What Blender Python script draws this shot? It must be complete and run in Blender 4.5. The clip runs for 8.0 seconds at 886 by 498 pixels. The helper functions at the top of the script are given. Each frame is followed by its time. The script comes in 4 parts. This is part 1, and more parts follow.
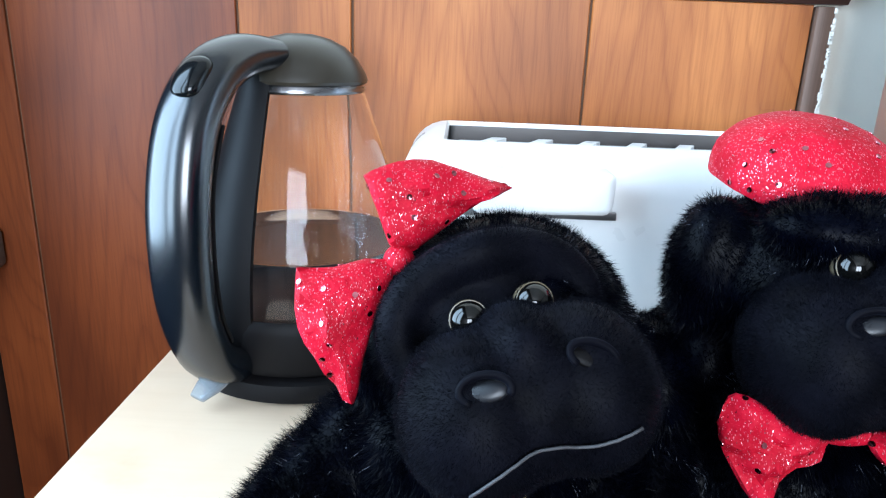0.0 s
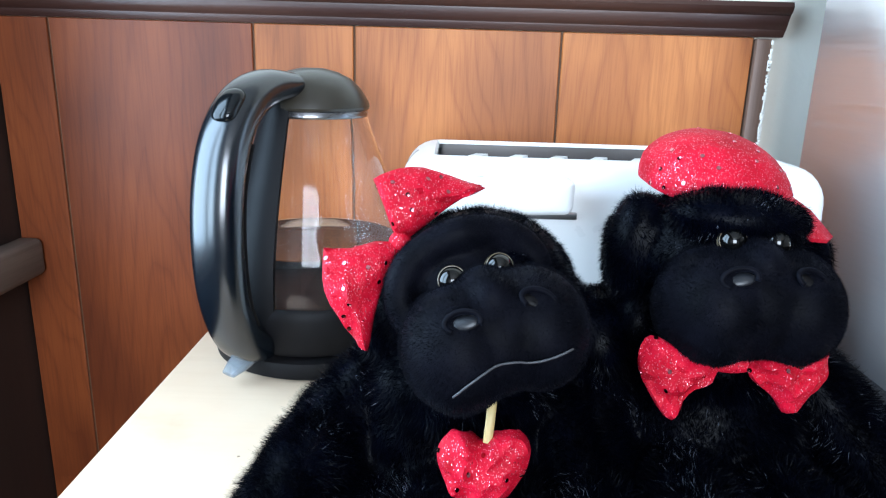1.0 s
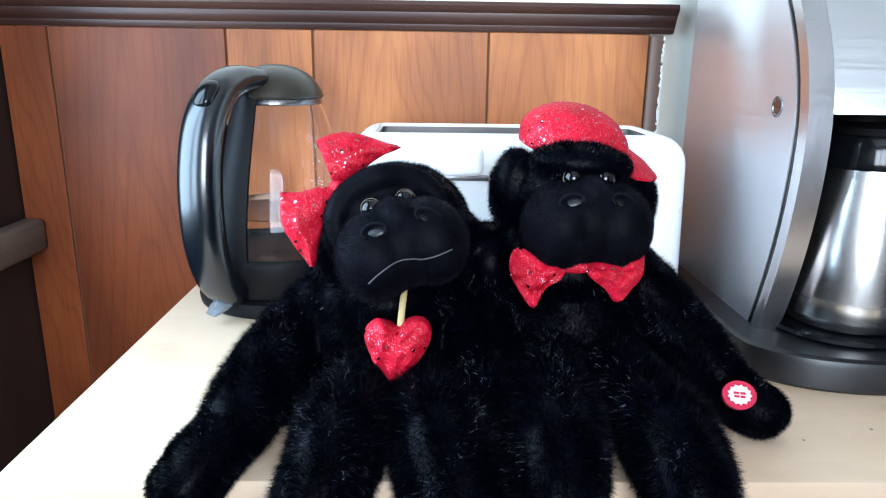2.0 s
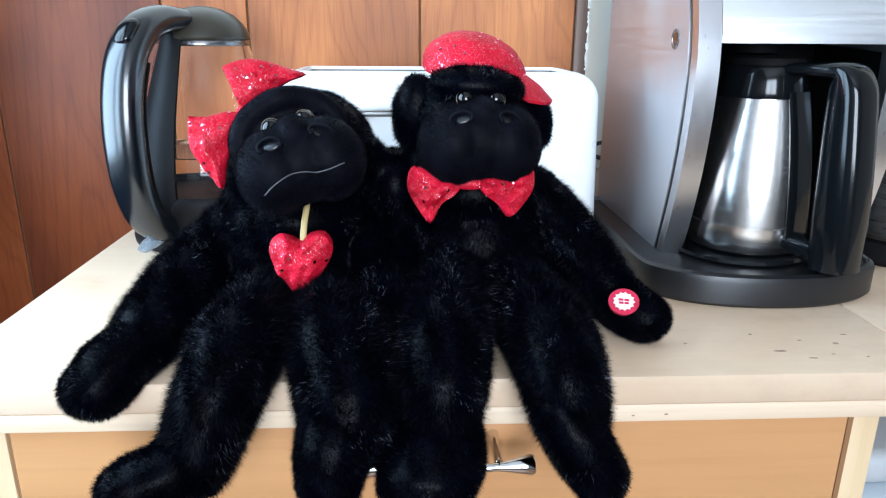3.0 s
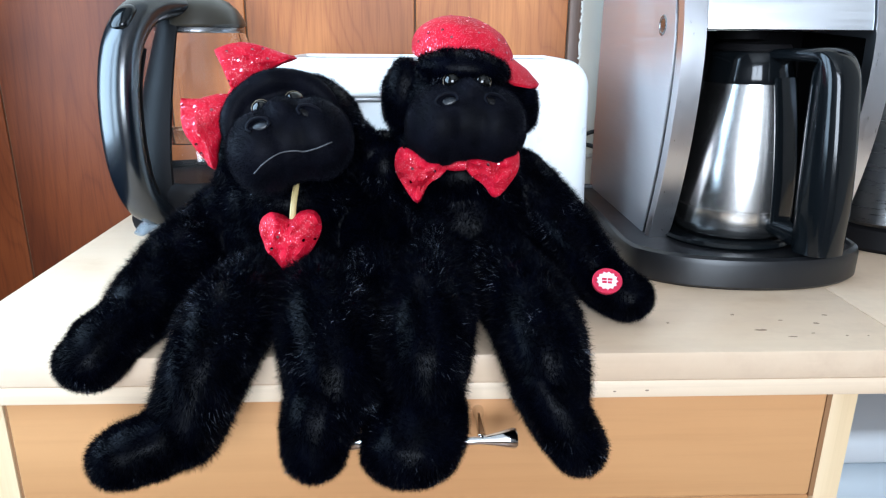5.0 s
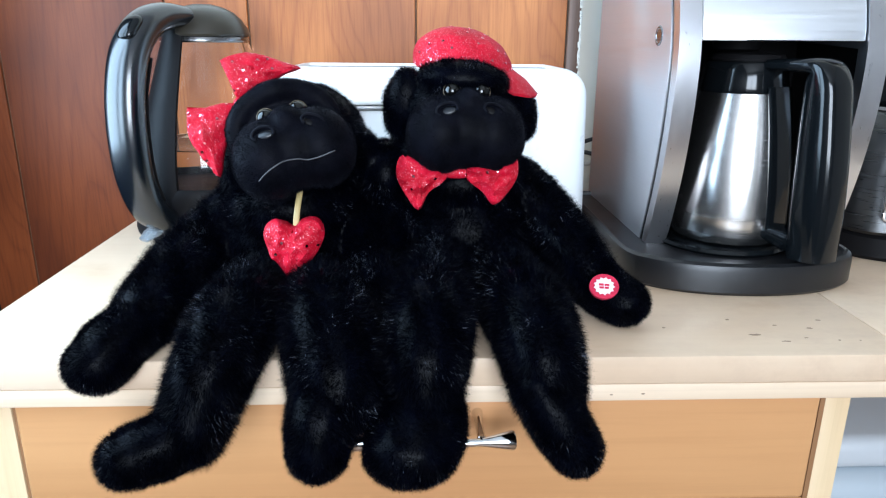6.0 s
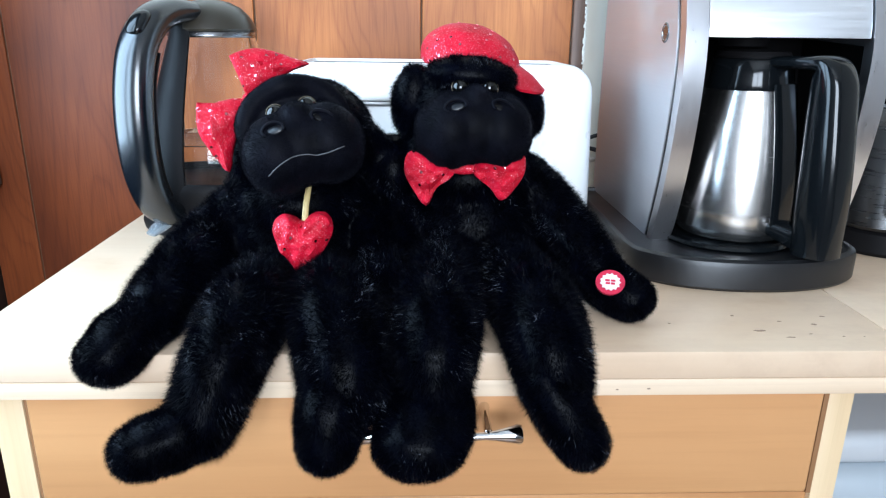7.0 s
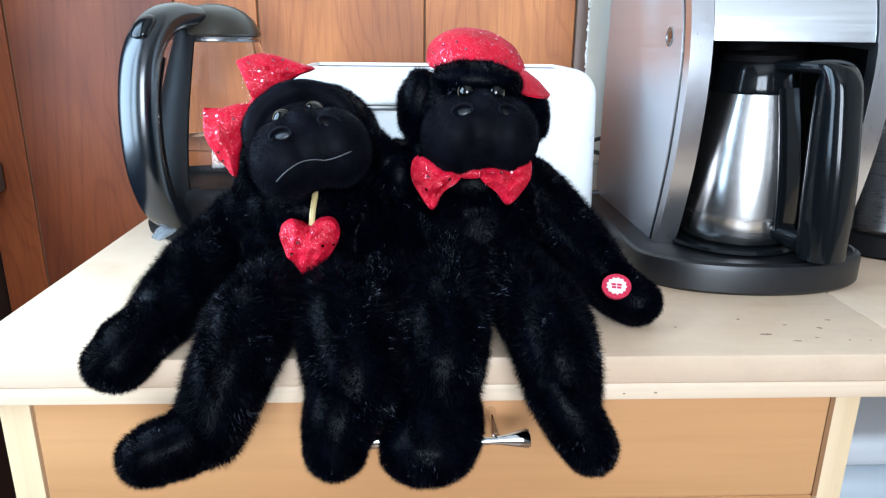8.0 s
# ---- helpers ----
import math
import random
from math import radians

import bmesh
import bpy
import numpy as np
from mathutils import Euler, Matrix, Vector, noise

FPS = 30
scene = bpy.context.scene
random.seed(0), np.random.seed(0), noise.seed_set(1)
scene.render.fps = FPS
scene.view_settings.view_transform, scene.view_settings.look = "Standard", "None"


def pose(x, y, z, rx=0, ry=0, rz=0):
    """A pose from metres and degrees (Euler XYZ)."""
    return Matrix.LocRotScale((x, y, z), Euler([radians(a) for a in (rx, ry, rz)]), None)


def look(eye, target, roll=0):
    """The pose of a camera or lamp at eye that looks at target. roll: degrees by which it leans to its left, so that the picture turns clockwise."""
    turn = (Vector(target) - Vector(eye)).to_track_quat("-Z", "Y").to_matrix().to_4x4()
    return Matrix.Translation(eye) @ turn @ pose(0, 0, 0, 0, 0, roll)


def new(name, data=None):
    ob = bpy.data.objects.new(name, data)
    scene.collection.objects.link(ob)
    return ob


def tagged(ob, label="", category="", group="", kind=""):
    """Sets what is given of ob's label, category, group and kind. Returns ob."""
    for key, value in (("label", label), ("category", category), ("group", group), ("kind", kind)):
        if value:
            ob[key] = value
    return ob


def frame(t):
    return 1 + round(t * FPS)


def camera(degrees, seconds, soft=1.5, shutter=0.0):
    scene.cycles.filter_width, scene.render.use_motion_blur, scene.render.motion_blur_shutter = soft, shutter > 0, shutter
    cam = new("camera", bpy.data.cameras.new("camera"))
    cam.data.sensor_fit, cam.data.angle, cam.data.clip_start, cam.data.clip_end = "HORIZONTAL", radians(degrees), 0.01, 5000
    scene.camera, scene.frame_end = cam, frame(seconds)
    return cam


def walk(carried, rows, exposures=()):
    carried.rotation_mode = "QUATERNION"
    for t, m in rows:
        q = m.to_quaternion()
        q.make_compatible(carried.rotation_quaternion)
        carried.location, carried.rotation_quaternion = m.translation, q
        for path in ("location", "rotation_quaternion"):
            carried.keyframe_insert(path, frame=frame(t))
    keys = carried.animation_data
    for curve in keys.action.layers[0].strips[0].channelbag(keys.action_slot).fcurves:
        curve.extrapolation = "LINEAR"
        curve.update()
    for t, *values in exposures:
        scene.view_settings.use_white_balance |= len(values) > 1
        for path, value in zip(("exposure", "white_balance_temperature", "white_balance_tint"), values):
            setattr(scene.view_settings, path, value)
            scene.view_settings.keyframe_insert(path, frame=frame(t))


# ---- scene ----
cam = camera(65.1, 8.0, 1.2)
PATH = [
    (0, (-0.004, -0.143, 1.137), (-0.037, 1.767, 0.544), 2.2),
    (0.5, (-0.005, -0.171, 1.139), (-0.017, 1.742, 0.556), 2.4),
    (1, (0.0, -0.229, 1.145), (-0.019, 1.698, 0.611), 1.7),
    (1.5, (0.018, -0.297, 1.144), (0.021, 1.638, 0.639), 1.3),
    (2, (0.038, -0.358, 1.139), (0.075, 1.572, 0.615), 0.8),
    (3.5, (0.103, -0.397, 1.101), (0.211, 1.505, 0.492), 0.5),
    (4, (0.104, -0.398, 1.1), (0.188, 1.507, 0.497), 0.3),
    (4.5, (0.102, -0.403, 1.101), (0.188, 1.501, 0.494), 0.5),
    (6, (0.101, -0.419, 1.105), (0.186, 1.491, 0.518), 0.6),
    (6.5, (0.1, -0.421, 1.107), (0.183, 1.491, 0.526), 0.5),
    (7, (0.096, -0.422, 1.106), (0.179, 1.484, 0.506), 0.8),
    (7.5, (0.094, -0.421, 1.107), (0.179, 1.487, 0.514), 0.8),
    (8, (0.091, -0.422, 1.108), (0.175, 1.485, 0.513), 0.7),
]
walk(cam, [(t, look(eye, target, roll)) for t, eye, target, roll in PATH], [(0, 0.0, 5900, 10), (8, 0.0, 5900, 10)])

# ---- world, windows' daylight ----
world = bpy.data.worlds.new("world")
scene.world = world
world.use_nodes = True
wn = world.node_tree
sky = wn.nodes.new("ShaderNodeTexSky")
sky.sky_type, sky.sun_disc = "NISHITA", False
sky.sun_elevation, sky.sun_rotation = radians(38), radians(200)
wn.links.new(sky.outputs[0], wn.nodes["Background"].inputs[0])
wn.nodes["Background"].inputs[1].default_value = 0.12


def window_lamp(name, eye, target, wide, high, watts, tint):
    """Sky light that comes in at a window's opening."""
    lamp = bpy.data.lights.new(name, "AREA")
    lamp.shape, lamp.size, lamp.size_y = "RECTANGLE", wide, high
    lamp.energy, lamp.color = watts, tint
    ob = new(name, lamp)
    ob.matrix_world = look(eye, target)
    return ob


window_lamp("window_light_side", (-0.598, -0.075, 1.41), (0, -0.075, 1.41), 0.70, 1.02, 25, (0.62, 0.83, 1.0))
window_lamp("window_light_rear", (0.15, -2.36, 1.57), (0.15, 0, 1.57), 1.15, 1.25, 99, (0.85, 0.93, 1.0))


# ---- materials ----
def material(name, colour=(0.5, 0.5, 0.5), rough=0.5, metal=0.0):
    m = bpy.data.materials.new(name)
    m.use_nodes = True
    b = m.node_tree.nodes["Principled BSDF"]
    b.inputs["Base Color"].default_value = (*colour, 1)
    b.inputs["Roughness"].default_value = rough
    b.inputs["Metallic"].default_value = metal
    return m, m.node_tree, b


def node(nt, kind, **values):
    n = nt.nodes.new(kind)
    for key, value in values.items():
        n.inputs[key.replace("_", " ")].default_value = value
    return n


def ramp(nt, source, stops):
    r = nt.nodes.new("ShaderNodeValToRGB")
    while len(r.color_ramp.elements) < len(stops):
        r.color_ramp.elements.new(0.5)
    for e, (at, c) in zip(r.color_ramp.elements, stops):
        e.position, e.color = at, (*c, 1) if len(c) == 3 else c
    nt.links.new(source, r.inputs[0])
    return r.outputs[0]


def mapped(nt, scale, shift=False):
    """Object coordinates, scaled, and shifted at random from piece to piece."""
    tc = nt.nodes.new("ShaderNodeTexCoord")
    mp = nt.nodes.new("ShaderNodeMapping")
    mp.inputs["Scale"].default_value = scale
    nt.links.new(tc.outputs["Object"], mp.inputs[0])
    if shift:
        info = nt.nodes.new("ShaderNodeObjectInfo")
        mul = nt.nodes.new("ShaderNodeMath")
        mul.operation = "MULTIPLY"
        mul.inputs[1].default_value = 37.0
        nt.links.new(info.outputs["Random"], mul.inputs[0])
        nt.links.new(mul.outputs[0], mp.inputs["Location"])
    return mp.outputs[0]


def bump(nt, b, height, strength, distance):
    n = nt.nodes.new("ShaderNodeBump")
    n.inputs["Strength"].default_value, n.inputs["Distance"].default_value = strength, distance
    nt.links.new(height, n.inputs["Height"])
    nt.links.new(n.outputs[0], b.inputs["Normal"])


def mix(nt, a, c, factor, blend="MIX"):
    n = nt.nodes.new("ShaderNodeMix")
    n.data_type, n.blend_type = "RGBA", blend
    for value, slot in ((a, 6), (c, 7), (factor, 0)):
        if isinstance(value, (tuple, float, int)):
            n.inputs[slot].default_value = (*value, 1) if isinstance(value, tuple) else value
        else:
            nt.links.new(value, n.inputs[slot])
    return n.outputs[2]


def wood(name, light, mid, dark, stretch, rough, figure=1.0, pores=0.5, shift=True):
    """Sawn wood: wide growth figure, narrow pores, worn sheen. stretch: texture units a metre along x, y, z."""
    m, nt, b = material(name, mid, rough)
    co = mapped(nt, stretch, shift)
    warp = node(nt, "ShaderNodeTexNoise", Scale=1.0, Detail=3.0, Distortion=0.6)
    nt.links.new(co, warp.inputs["Vector"])
    wave = nt.nodes.new("ShaderNodeTexWave")
    wave.inputs["Scale"].default_value, wave.inputs["Distortion"].default_value = 0.45, 9.0 * figure
    wave.inputs["Detail"].default_value, wave.inputs["Detail Scale"].default_value = 3.0, 0.7
    nt.links.new(co, wave.inputs["Vector"])
    fine_co = mapped(nt, tuple(s * 9 if s > 5 else s * 1.6 for s in stretch), shift)
    fine = node(nt, "ShaderNodeTexNoise", Scale=1.6, Detail=5.0, Roughness=0.65)
    nt.links.new(fine_co, fine.inputs["Vector"])
    c1 = ramp(nt, wave.outputs[0], [(0.1, light), (0.55, mid), (0.95, dark)])
    c2 = ramp(nt, warp.outputs[0], [(0.3, dark), (0.5, mid), (0.7, light)])
    c = mix(nt, c1, c2, 0.55)
    streak = ramp(nt, fine.outputs[0], [(0.36, (0.62, 0.56, 0.5)), (0.56, (1, 1, 1))])
    c = mix(nt, c, streak, pores, "MULTIPLY")
    nt.links.new(c, b.inputs["Base Color"])
    bump(nt, b, fine.outputs[0], 0.18, 0.0006)
    return m


def plastic(name, colour, rough, grain=0.0, scale=900):
    m, nt, b = material(name, colour, rough)
    n = node(nt, "ShaderNodeTexNoise", Scale=scale, Detail=2.0)
    nt.links.new(mapped(nt, (1, 1, 1)), n.inputs["Vector"])
    big = node(nt, "ShaderNodeTexNoise", Scale=28.0, Detail=4.0)
    nt.links.new(mapped(nt, (1, 1, 1)), big.inputs["Vector"])
    rr = nt.nodes.new("ShaderNodeMapRange")
    rr.inputs["To Min"].default_value, rr.inputs["To Max"].default_value = rough * 0.8, min(1, rough * 1.25)
    nt.links.new(big.outputs[0], rr.inputs[0])
    nt.links.new(rr.outputs[0], b.inputs["Roughness"])
    if grain:
        bump(nt, b, n.outputs[0], grain, 0.0003)
    return m


def steel(name, colour, rough, along, strength=0.12):
    """Brushed steel; along: texture units a metre, small along the brushing."""
    m, nt, b = material(name, colour, rough, 1.0)
    n = node(nt, "ShaderNodeTexNoise", Scale=1.0, Detail=4.0)
    nt.links.new(mapped(nt, along), n.inputs["Vector"])
    rr = nt.nodes.new("ShaderNodeMapRange")
    rr.inputs["To Min"].default_value, rr.inputs["To Max"].default_value = rough * 0.75, rough * 1.3
    nt.links.new(n.outputs[0], rr.inputs[0])
    nt.links.new(rr.outputs[0], b.inputs["Roughness"])
    bump(nt, b, n.outputs[0], strength, 0.0002)
    return m


def panel_wood(name, tone_low, tone_high):
    """Flat-sawn board: nested tall arches of grain, reddish brown, with broad light and dark drifts."""
    m, nt, b = material(name, (0.3, 0.12, 0.045), 0.46)
    b.inputs["Specular IOR Level"].default_value = 0.35
    tc = nt.nodes.new("ShaderNodeTexCoord")
    info = nt.nodes.new("ShaderNodeObjectInfo")
    sep = nt.nodes.new("ShaderNodeSeparateXYZ")
    nt.links.new(tc.outputs["Object"], sep.inputs[0])

    def math_node(op, a, c):
        n = nt.nodes.new("ShaderNodeMath")
        n.operation = op
        for value, slot in ((a, 0), (c, 1)):
            if isinstance(value, (int, float)):
                n.inputs[slot].default_value = value
            else:
                nt.links.new(value, n.inputs[slot])
        return n.outputs[0]

    co = mapped(nt, (7, 7, 2.2), True)
    drift = node(nt, "ShaderNodeTexNoise", Scale=1.0, Detail=3.0)
    nt.links.new(co, drift.inputs["Vector"])
    u = math_node("ADD", sep.outputs[0], math_node("MULTIPLY", math_node("SUBTRACT", info.outputs["Random"], 0.5), 0.11))
    u = math_node("ADD", u, math_node("MULTIPLY", math_node("SUBTRACT", drift.outputs[0], 0.5), 0.10))
    bent = math_node("POWER", math_node("ADD", math_node("MULTIPLY", u, u), 0.0003), 0.5)
    t = math_node("ADD", math_node("MULTIPLY", sep.outputs[2], 8.0), math_node("MULTIPLY", bent, 66.0))
    t = math_node("ADD", t, math_node("MULTIPLY", info.outputs["Random"], 20.0))
    t = math_node("ADD", t, math_node("MULTIPLY", drift.outputs[0], 5.0))
    ring = math_node("FRACT", t, 0.0)
    fine = node(nt, "ShaderNodeTexNoise", Scale=1.0, Detail=5.0, Roughness=0.7)
    nt.links.new(mapped(nt, (420, 420, 14), True), fine.inputs["Vector"])
    cloud = node(nt, "ShaderNodeTexNoise", Scale=1.0, Detail=2.0)
    nt.links.new(mapped(nt, (11, 11, 5), True), cloud.inputs["Vector"])
    c = ramp(nt, cloud.outputs[0], [(0.3, (0.21, 0.062, 0.0145)), (0.55, (0.325, 0.105, 0.0255)), (0.75, (0.43, 0.155, 0.041))])
    c = mix(nt, c, ramp(nt, ring, [(0.0, (0.80, 0.74, 0.70)), (0.18, (1, 1, 1)), (0.75, (1, 0.98, 0.96)), (1.0, (0.64, 0.52, 0.44))]), 0.48, "MULTIPLY")
    c = mix(nt, c, ramp(nt, fine.outputs[0], [(0.34, (0.66, 0.58, 0.5)), (0.55, (1, 1, 1))]), 0.55, "MULTIPLY")
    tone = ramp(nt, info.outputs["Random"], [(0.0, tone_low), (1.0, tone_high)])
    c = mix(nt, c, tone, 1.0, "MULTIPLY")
    nt.links.new(c, b.inputs["Base Color"])
    bump(nt, b, fine.outputs[0], 0.15, 0.0005)
    return m


# right boards lifted, left ones redder and darkened: the wall's light falloff as colour
PANEL_LIT = panel_wood("golden_lit_panel_wood", (1.02, 0.98, 0.92), (1.22, 1.22, 1.16))
PANEL_RED_SHADED = panel_wood("reddish_shaded_panel_wood", (0.45, 0.30, 0.25), (0.56, 0.40, 0.33))
RAIL = wood("dark_stained_wood", (0.085, 0.04, 0.028), (0.055, 0.024, 0.018), (0.03, 0.012, 0.01), (2, 20, 20), 0.38, 0.4, 0.4)
STILE = wood("grey_brown_wood", (0.20, 0.125, 0.09), (0.145, 0.085, 0.06), (0.09, 0.05, 0.036), (24, 24, 2), 0.5, 0.4, 0.5)
MAPLE = wood("orange_maple", (0.61, 0.32, 0.138), (0.56, 0.285, 0.118), (0.50, 0.24, 0.096), (1.5, 14, 8), 0.4, 0.5, 0.15)
BIRCH_FRAME = wood("pale_birch", (0.80, 0.62, 0.40), (0.75, 0.56, 0.34), (0.68, 0.49, 0.28), (14, 14, 1.2), 0.45, 0.4, 0.2)
BIRCH_EDGE = wood("pale_birch_edge", (0.82, 0.65, 0.48), (0.79, 0.615, 0.44), (0.74, 0.56, 0.39), (1.2, 16, 16), 0.45, 0.4, 0.2)
DARK_BODY = wood("near_black_wood", (0.030, 0.015, 0.011), (0.02, 0.010, 0.008), (0.012, 0.006, 0.005), (14, 14, 1.5), 0.6, 0.5, 0.4)
LEDGE = wood("weathered_grey_wood", (0.15, 0.12, 0.10), (0.11, 0.085, 0.07), (0.07, 0.05, 0.042), (16, 3, 16), 0.6, 0.5, 0.5)
FLOORWOOD = wood("floor_wood", (0.30, 0.17, 0.09), (0.24, 0.13, 0.065), (0.17, 0.09, 0.045), (3, 0.8, 3), 0.4, 0.6, 0.4)


def counter_material():
    m = wood("worn_birch_top", (0.74, 0.57, 0.42), (0.70, 0.53, 0.375), (0.65, 0.48, 0.335), (1.1, 8, 8), 0.42, 0.5, 0.07, False)
    nt = m.node_tree
    b = nt.nodes["Principled BSDF"]
    old = b.inputs["Base Color"].links[0].from_socket
    co = mapped(nt, (1, 1.5, 1))
    dirt = node(nt, "ShaderNodeTexNoise", Scale=13.0, Detail=5.0, Roughness=0.6)
    nt.links.new(co, dirt.inputs["Vector"])
    c = mix(nt, old, ramp(nt, dirt.outputs[0], [(0.42, (1, 1, 1)), (0.60, (0.98, 0.96, 0.94)), (0.82, (0.86, 0.78, 0.70))]), 1.0, "MULTIPLY")
    # ingrained grey wear where the coffee maker is used
    tc = nt.nodes.new("ShaderNodeTexCoord")
    sep = nt.nodes.new("ShaderNodeSeparateXYZ")
    nt.links.new(tc.outputs["Object"], sep.inputs[0])
    worn = nt.nodes.new("ShaderNodeMapRange")
    worn.inputs["From Min"].default_value, worn.inputs["From Max"].default_value = 0.16, 0.36
    nt.links.new(sep.outputs[0], worn.inputs[0])
    patch = node(nt, "ShaderNodeTexNoise", Scale=30.0, Detail=4.0, Roughness=0.7)
    nt.links.new(co, patch.inputs["Vector"])
    amount = nt.nodes.new("ShaderNodeMath")
    amount.operation = "MULTIPLY"
    nt.links.new(worn.outputs[0], amount.inputs[0])
    nt.links.new(ramp(nt, patch.outputs[0], [(0.48, (0, 0, 0)), (0.72, (0.5, 0.5, 0.5))]), amount.inputs[1])
    c = mix(nt, c, (0.56, 0.40, 0.28), amount.outputs[0])
    nt.links.new(c, b.inputs["Base Color"])
    return m


COUNTER = counter_material()


def plaster(name, colour):
    m, nt, b = material(name, colour, 0.8)
    n = node(nt, "ShaderNodeTexNoise", Scale=160.0, Detail=4.0)
    nt.links.new(mapped(nt, (1, 1, 1)), n.inputs["Vector"])
    big = node(nt, "ShaderNodeTexNoise", Scale=5.0, Detail=5.0)
    nt.links.new(mapped(nt, (1, 1, 1)), big.inputs["Vector"])
    nt.links.new(ramp(nt, big.outputs[0], [(0.3, tuple(c * 0.9 for c in colour)), (0.65, colour)]), b.inputs["Base Color"])
    bump(nt, b, n.outputs[0], 0.25, 0.001)
    return m


CREAM = plaster("cream_plaster", (0.87, 0.83, 0.73))
# for the unseen walls: grey enough to damp the light they bounce
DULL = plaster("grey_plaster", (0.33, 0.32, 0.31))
CEILING = plaster("white_ceiling_paint", (0.6, 0.59, 0.57))
CHIPPED = plaster("chipped_white_paint", (0.82, 0.79, 0.72))
WHITE = plastic("white_enamel", (0.84, 0.84, 0.83), 0.28, 0.05, 300)
WHITE_FRAME = plastic("white_painted_frame", (0.8, 0.8, 0.78), 0.4, 0.1, 200)
GREYMETAL = steel("grey_sheet_metal", (0.42, 0.42, 0.43), 0.35, (30, 300, 300))
SATIN = plastic("satin_black_plastic", (0.002, 0.004, 0.007), 0.22, 0.03, 1500)
SATIN.node_tree.nodes["Principled BSDF"].inputs["Specular IOR Level"].default_value = 0.9
LIDBLACK = plastic("olive_black_plastic", (0.028, 0.023, 0.016), 0.33, 0.12, 1500)
GLOSS = plastic("gloss_black_plastic", (0.004, 0.005, 0.006), 0.12)
GLOSS.node_tree.nodes["Principled BSDF"].inputs["Specular IOR Level"].default_value = 0.35
MATTBLACK = plastic("matt_black_plastic", (0.0055, 0.005, 0.0055), 0.5, 0.15, 1200)
MATTBLACK.node_tree.nodes["Principled BSDF"].inputs["Specular IOR Level"].default_value = 0.13
BRUSHED = steel("brushed_steel_side", (0.74, 0.74, 0.77), 0.44, (40, 12, 900))
POST = steel("satin_steel_post", (0.74, 0.74, 0.77), 0.3, (600, 600, 20), 0.06)
CARAFE = steel("brushed_steel_carafe", (0.82, 0.80, 0.78), 0.24, (60, 60, 4000), 0.02)
BRIGHT = steel("bright_steel_front", (0.80, 0.81, 0.83), 0.42, (10, 200, 800))
DULLSTEEL = steel("dull_steel_rim", (0.24, 0.24, 0.25), 0.25, (20, 20, 300), 0.03)
BINLID = plastic("grey_white_plastic", (0.5, 0.52, 0.54), 0.4)
CHROME = steel("chrome", (0.75, 0.75, 0.76), 0.08, (20, 20, 20), 0.02)
CORDBLACK = plastic("black_cord_rubber", (0.014, 0.012, 0.012), 0.55)
CORDWHITE = plastic("white_cord_rubber", (0.62, 0.58, 0.52), 0.5)
BINPLASTIC = plastic("pale_blue_white_plastic", (0.42, 0.47, 0.51), 0.35)
REDCARD = plastic("red_card", (0.55, 0.01, 0.03), 0.5)
BEIGECARD = plastic("beige_card", (0.62, 0.52, 0.38), 0.6, 0.2, 200)
WHITECARD = plastic("white_card", (0.8, 0.78, 0.72), 0.6)
BURN = plastic("burnt_wood_stain", (0.30, 0.20, 0.135), 0.7)
SEAM = plastic("dark_seam_dirt", (0.16, 0.11, 0.08), 0.8)
GAP = plastic("shadow_gap_brown", (0.10, 0.05, 0.025), 0.7)
EDGEBAND = plastic("brown_edge_band", (0.28, 0.14, 0.06), 0.5)

GLASS, gnt, gb = material("clear_glass", (1, 1, 1), 0.01)
gb.inputs["Specular IOR Level"].default_value = 0.5
gb.inputs["Transmission Weight"].default_value, gb.inputs["IOR"].default_value = 1.0, 1.28
WATER, wnt, wb = material("water", (0.97, 0.98, 0.98), 0.0)
wb.inputs["Transmission Weight"].default_value, wb.inputs["IOR"].default_value = 1.0, 1.33
CLEAR, cnt, cb = material("clear_grey_plastic", (0.55, 0.59, 0.62), 0.2)
cb.inputs["Transmission Weight"].default_value, cb.inputs["IOR"].default_value = 0.75, 1.45


def fur_material(name, colour, rough, sheen):
    m, nt, b = material(name, colour, rough)
    b.inputs["Specular IOR Level"].default_value = 0.048
    b.inputs["Sheen Weight"].default_value, b.inputs["Sheen Roughness"].default_value = sheen, 0.4
    b.inputs["Sheen Tint"].default_value = (0.5, 0.62, 1.0, 1)
    n = node(nt, "ShaderNodeTexNoise", Scale=70.0, Detail=4.0)
    nt.links.new(mapped(nt, (1, 1, 1)), n.inputs["Vector"])
    nt.links.new(ramp(nt, n.outputs[0], [(0.35, tuple(c * 0.6 for c in colour)), (0.7, tuple(c * 1.5 for c in colour))]), b.inputs["Base Color"])
    return m


FUR = fur_material("black_fur", (0.0005, 0.0008, 0.0027), 0.36, 0.0)
PLUSH = fur_material("black_short_plush", (0.0028, 0.0029, 0.0052), 0.55, 0.025)
# pale fibres: the fur's glints put into colour
GLINT = fur_material("pale_glint_fibre", (0.20, 0.22, 0.27), 0.3, 0.0)
LEATHER = plastic("dark_grey_vinyl", (0.010, 0.011, 0.014), 0.38)
THREAD = plastic("grey_thread", (0.055, 0.055, 0.06), 0.6)
AMBER = plastic("amber_eye_ring", (0.11, 0.085, 0.055), 0.12)
PUPIL = plastic("black_eye", (0.002, 0.002, 0.002), 0.05)
GOLDCORD = plastic("gold_cord", (0.50, 0.38, 0.16), 0.45, 0.6, 900)
FELTRED = plastic("red_felt", (0.52, 0.012, 0.05), 0.85, 0.5, 900)
